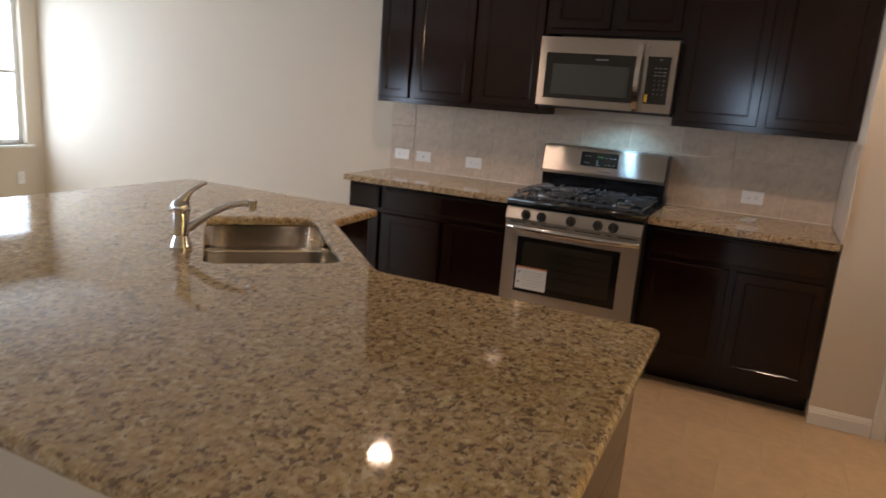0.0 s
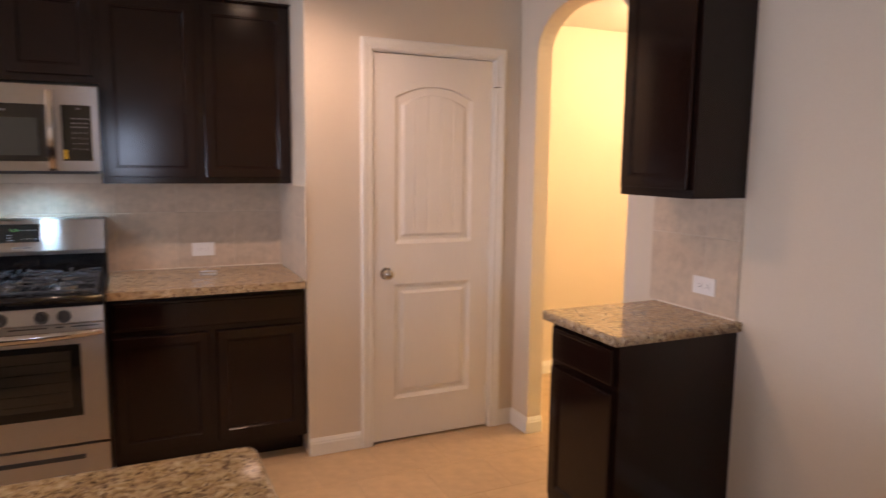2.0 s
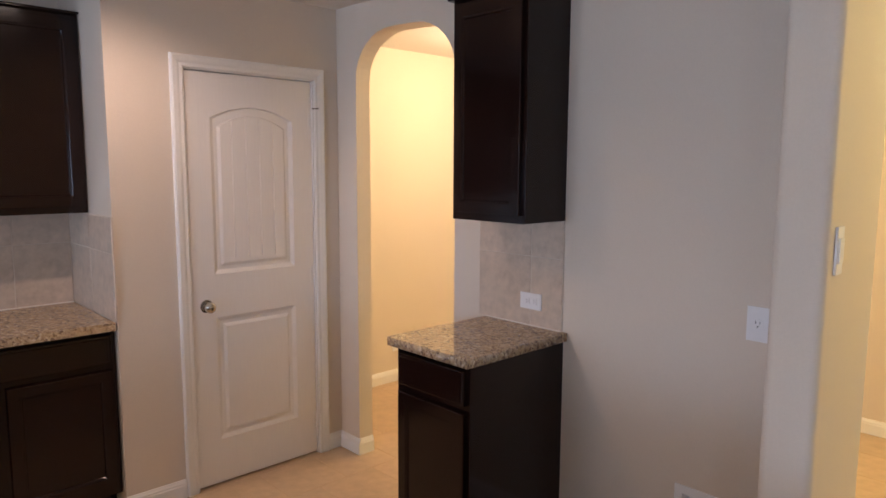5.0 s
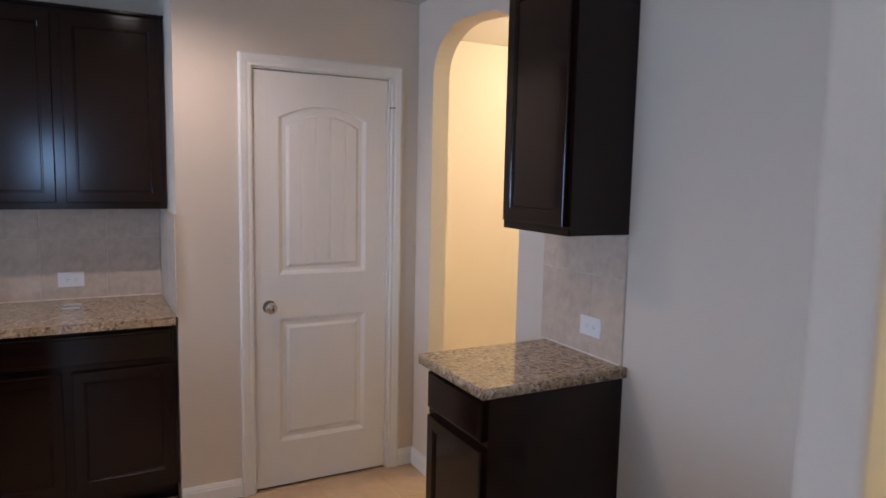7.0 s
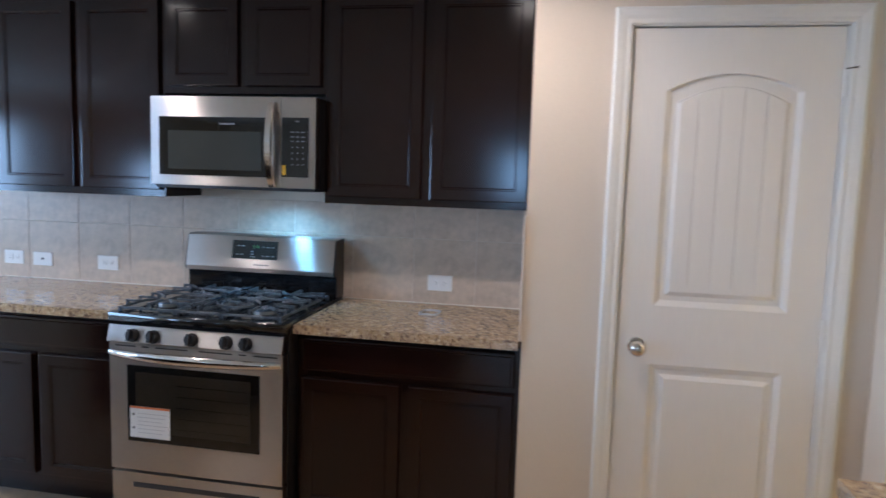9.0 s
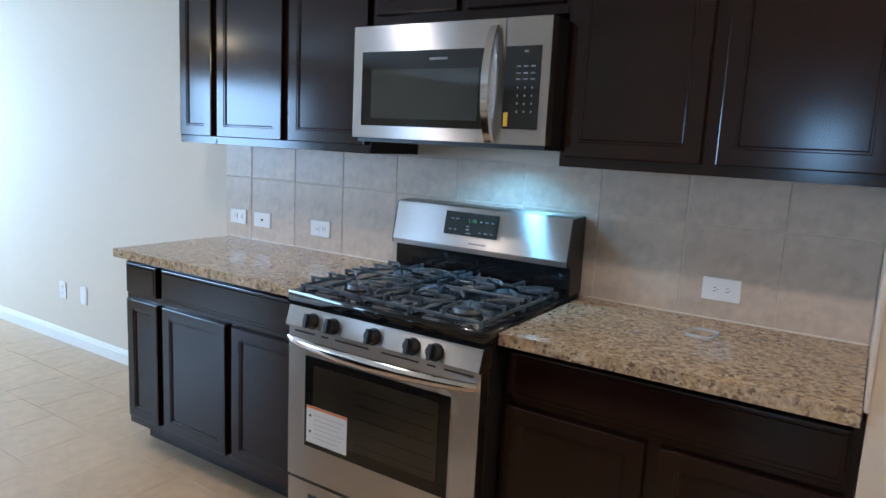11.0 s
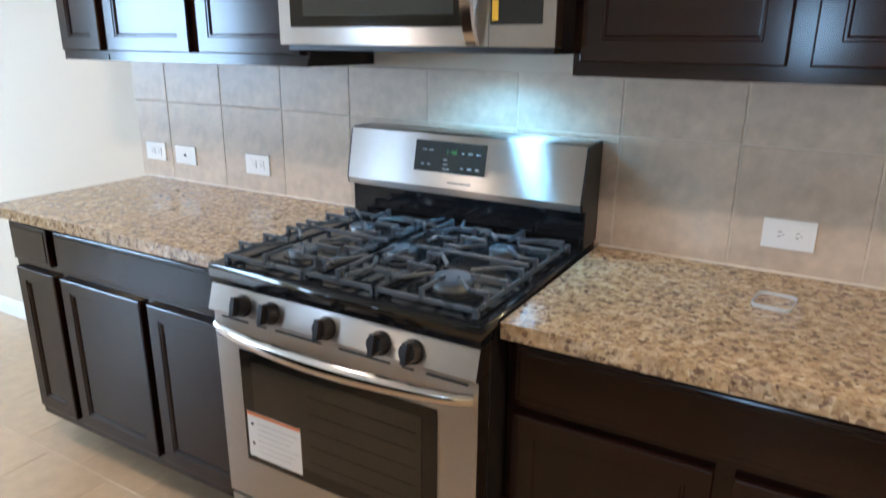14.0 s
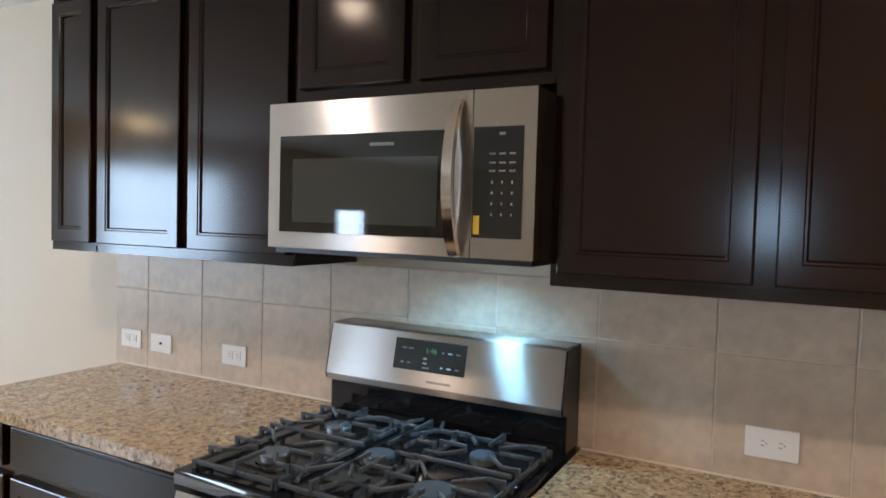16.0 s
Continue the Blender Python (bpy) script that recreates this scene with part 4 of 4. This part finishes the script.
plate(pose(-2.37, YW, 0.355), 0.071, 0.115, "blank", "white low cable plate on the beige wall", "wall plate")
plate(pose(4.04, 6.25, 0.29), 0.071, 0.115, "duplex", "white low outlet on the lamplit passage wall")
plate(pose(2.685, 2.92, 1.41), 0.045, 0.115, "switch", "white light switch on the lamplit wing wall", "switch")
plate(pose(2.745, 2.92, 0.50), 0.071, 0.115, "duplex", "white low outlet on the lamplit wing wall")
plate(pose(XW, 5.92, 0.38, 0, 0, 90), 0.071, 0.115, "duplex", "white low wall outlet under the window wall")


def water_box(m):
    o = thing("ice_maker_box", m, "white recessed plastic water supply box with brass valve", "water box")
    bm = bm_new()
    w, h, f, dp = 0.200, 0.200, 0.030, 0.06
    box(bm, -w / 2, w / 2, -0.008, -0.0005, h / 2 - f, h / 2)
    box(bm, -w / 2, w / 2, -0.008, -0.0005, -h / 2, -h / 2 + f)
    box(bm, -w / 2, -w / 2 + f, -0.008, -0.0005, -h / 2 + f, h / 2 - f)
    box(bm, w / 2 - f, w / 2, -0.008, -0.0005, -h / 2 + f, h / 2 - f)
    part("frame", bm, WHITEP, o)
    i = w / 2 - f
    bm = bm_new()
    box(bm, -i - 0.004, i + 0.004, dp - 0.004, dp, -i - 0.004, i + 0.004)
    box(bm, -i - 0.004, -i, -0.004, dp, -i - 0.004, i + 0.004)
    box(bm, i, i + 0.004, -0.004, dp, -i - 0.004, i + 0.004)
    box(bm, -i, i, -0.004, dp, i, i + 0.004)
    box(bm, -i, i, -0.004, dp, -i - 0.004, -i)
    part("recess", bm, WHITEP, o)
    bm = bm_new()
    cyl(bm, (0.01, 0.03, -0.02), (0, 0, 1), 0.008, 0.06, 16)
    cyl(bm, (0.01, 0.03, 0.0), (0, -1, 0), 0.007, 0.03, 16)
    part("valve", bm, COPPER, o, "brass shutoff valve", True)
    bm = bm_new()
    cyl(bm, (0.01, -0.002, 0.0), (0, -1, 0), 0.013, 0.007, 16)
    part("valve_handle", bm, NICKEL, o, "", True)
    return o


water_box(pose(XE, 3.452, 0.337, 0, 0, -90))
bm = bm_new()
box(bm, XE - 0.05, XE + 0.064, 3.452 - 0.0705, 3.452 + 0.0705, 0.337 - 0.0705, 0.337 + 0.0705)
cut(w_east_ref, bm)


def plastic_ring(x, y, z):
    """A small clear band lying on the granite."""
    o = thing("plastic_ring", pose(x, y, z, 0, 0, -6), "small clear plastic ring lying on the granite countertop", "packaging")
    pts = rounded([(-0.040, -0.050), (0.040, -0.050), (0.040, 0.050), (-0.040, 0.050)], 0.02, 5)
    bm = bm_new()
    rings = [[bm.verts.new((px * k, py * k, h)) for px, py in pts] for k, h in ((1.0, 0.0005), (1.02, 0.008), (0.97, 0.009), (0.95, 0.0005))]
    for a, b in zip(rings, rings[1:] + rings[:1]):
        for i in range(len(pts)):
            j = (i + 1) % len(pts)
            bm.faces.new((a[i], a[j], b[j], b[i]))
    part("band", bm, CLEARP, o, smooth=True)
    return o


plastic_ring(1.432, 5.925, 0.914)


# ---- ceiling lights ----
for dx, dy in DOWN:
    o = thing("recessed_downlight", pose(dx, dy, CEIL), "white trimmed recessed ceiling downlight, switched on", "ceiling light", "kitchen downlights")
    bm = bm_new()
    n = 32
    prof = [(0.095, -0.001), (0.093, -0.006), (0.075, -0.008), (0.070, -0.003)]
    rings = [[bm.verts.new((r * math.cos(2 * math.pi * k / n), r * math.sin(2 * math.pi * k / n), z)) for k in range(n)] for r, z in prof]
    for a, b in zip(rings, rings[1:]):
        for k in range(n):
            bm.faces.new((a[k], a[(k + 1) % n], b[(k + 1) % n], b[k]))
    part("trim_ring", bm, TRIM, o, smooth=True)
    bm = bm_new()
    cyl(bm, (0, 0, -0.0045), (0, 0, 1), 0.070, 0.003, 32)
    part("lens", bm, LENS, o, "glowing warm lens")


o = thing("dining_ceiling_light", pose(-4.3, 2.85, CEIL), "frosted warm flush ceiling light over the dining end", "ceiling light")
bm = bm_new()
cyl(bm, (0, 0, -0.025), (0, 0, 1), 0.15, 0.024, 32)
part("base_plate", bm, NICKEL, o, smooth=True)
bm = bm_new()
bmesh.ops.create_uvsphere(bm, u_segments=28, v_segments=14, radius=0.14, matrix=Matrix.Translation((0, 0, -0.026)) @ Matrix.Diagonal((1, 1, 0.55, 1)))
part("shade", bm, SHADE, o, "glowing frosted glass bowl", True)


# ---- windows ----
def window(name, m, w, h, label):
    """Opening of w by h, local x across, face to -y, centre at the origin of its sill line."""
    o = tagged(link(name, bm_new(), TRIM), label, "window", kind="structure")
    o.matrix_world = m
    fr = 0.045
    bm = bm_new()
    box(bm, -w / 2, -w / 2 + fr, 0.06, 0.10, 0, h)
    box(bm, w / 2 - fr, w / 2, 0.06, 0.10, 0, h)
    box(bm, -w / 2 + fr, w / 2 - fr, 0.06, 0.10, 0, fr)
    box(bm, -w / 2 + fr, w / 2 - fr, 0.06, 0.10, h - fr, h)
    box(bm, -w / 2 + fr, w / 2 - fr, 0.065, 0.095, h / 2 - 0.018, h / 2 + 0.018)
    part("window_frame", bm, TRIM, o)
    part("window_sill", bbox(-w / 2 - 0.05, w / 2 + 0.05, -0.04, 0.058, -0.022, 0.0, 0.004), TRIM, o, "white painted sill")
    g = part("pane", bbox(-w / 2 + fr, w / 2 - fr, 0.078, 0.082, fr, h - fr, 0), SKYGLOW, o, "pane blown out by bright daylight")
    return o


window("window_1", pose(XW, 5.25, 0.69, 0, 0, 90), 1.5, 1.33, "white framed single-hung window, very bright outside")
window("window_2", pose(XW, 2.05, 0.90, 0, 0, 90), 1.7, 1.15, "wide white framed window, bright with daylight")
window("window_3", pose(XW, -1.6, 0.8, 0, 0, 90), 0.75, 0.87, "small white framed window, bright with daylight")
window("window_4", pose(1.0, YS, 1.19, 0, 0, 180), 0.6, 0.86, "white framed rear window, bright with daylight")


# ---- tiles last ----
def tile_mesh(w, h, t, name, material, r=0.0015):
    """A tile in xz from the origin, its face to -y."""
    bm = bm_new()
    box(bm, 0, w, -t, 0, 0, h)
    bmesh.ops.recalc_face_normals(bm, faces=bm.faces[:])
    f = min(bm.faces, key=lambda q: q.calc_center_median().y)
    bmesh.ops.bevel(bm, geom=list(f.edges), offset=r, segments=1, affect="EDGES")
    me = bpy.data.meshes.new(name)
    bm.to_mesh(me)
    bm.free()
    me.materials.append(material)
    return me


def splash(name, m, width, joints, rows, label):
    """Ceramic tiles on a wall; joints: where the upright joints are, rows: heights of the courses."""
    s = tagged(link(name, bbox(0, width, -0.0082, -0.0005, rows[0], rows[-1], 0), GROUT), label, "backsplash", kind="structure")
    s.matrix_world = m
    g = 0.0022
    xs = [0] + [j for j in joints if 0.01 < j < width - 0.01] + [width]
    cache = {}
    for a, b in zip(xs, xs[1:]):
        for z0, z1 in zip(rows, rows[1:]):
            key = (round(b - a, 3), round(z1 - z0, 3))
            if key not in cache:
                cache[key] = tile_mesh(b - a - 2 * g, z1 - z0 - 2 * g, 0.010, "tile", STILE)
            t = new("tile", cache[key])
            t.parent = s
            t.location = (a + g, 0, z0 + g)
    return s


SX0 = -0.985
JX = [0.403 + 0.2985 * k - SX0 for k in range(-6, 6)]
splash("backsplash", pose(SX0, YW, 0), XP - SX0 - 0.011, JX, (0.9145, 1.221, 1.379), "beige square ceramic tile backsplash behind the range")
splash("backsplash_return", pose(XP, YW, 0, 0, 0, -90), 0.645, [0.32], (0.9145, 1.221, 1.379), "beige ceramic tile backsplash return on the pantry wall side")
splash("backsplash_short", pose(XE, 4.568, 0, 0, 0, -90), 0.480, [0.31], (0.9145, 1.221, 1.379), "beige ceramic tile backsplash over the short counter")

CAULK = mat("white_caulk", (0.74, 0.67, 0.57), 0.5, 0, 0.05, 10, 80, 0.02)
for x0, x1 in ((RX0 - 1.148, RX0 - 0.004), (RX1 + 0.004, XP - 0.014)):
    setting("trim", bbox(x0, x1, YW - 0.0145, YW - 0.0105, 0.9142, 0.9185, 0.0012, 1), CAULK, "pale caulk bead between countertop and backsplash", "caulk")
setting("trim", bbox(XE - 0.0145, XE - 0.0105, 4.09, 4.52, 0.9142, 0.9185, 0.0012, 1), CAULK, "pale caulk bead between countertop and backsplash", "caulk")

# floor
TS = 0.333
fl = setting("floor", bbox(XW - 0.5, XF + 0.5, YS - 0.5, 7.3, -0.1, -0.0010, 0), FGROUT, "beige ceramic tile floor with pale grout joints", "floor")
bm = bm_new()
box(bm, 0, TS - 0.003, 0, TS - 0.003, -0.006, 0)
bmesh.ops.recalc_face_normals(bm, faces=bm.faces[:])
f = max(bm.faces, key=lambda q: q.calc_center_median().z)
bmesh.ops.bevel(bm, geom=list(f.edges), offset=0.0015, segments=1, affect="EDGES")
fm = bpy.data.meshes.new("floor_tile")
bm.to_mesh(fm)
bm.free()
fm.materials.append(FTILE)
verts, faces, near = [], [], 0
for j in range(-1, 34):
    for i in range(-1, 36):
        x, y = 1.505 + (i - 21) * TS + (TS / 2 if j % 2 else 0), 5.515 + (j - 29) * TS
        if x > XF or y > 6.8:
            continue
        if -1.9 < x < 5.7 and 1.9 < y < 6.2 and near < 300:
            near += 1
            t = new("floor_tile", fm)
            t.parent = fl
            t.location = (x, y, 0)
        else:
            k, e = len(verts), TS - 0.003
            verts += [(x, y, 0), (x + e, y, 0), (x + e, y + e, 0), (x, y + e, 0)] + [(x, y, -0.006), (x + e, y, -0.006), (x + e, y + e, -0.006), (x, y + e, -0.006)]
            faces += [(k, k + 1, k + 2, k + 3)] + [(k + a, k + 4 + a, k + 4 + (a + 1) % 4, k + (a + 1) % 4) for a in range(4)]
me = bpy.data.meshes.new("floor_tiles_rest")
me.from_pydata(verts, [], faces)
me.materials.append(FTILE)
rest = new("floor_tile_field", me)
rest.parent = fl
tagged(rest, kind="stuff")
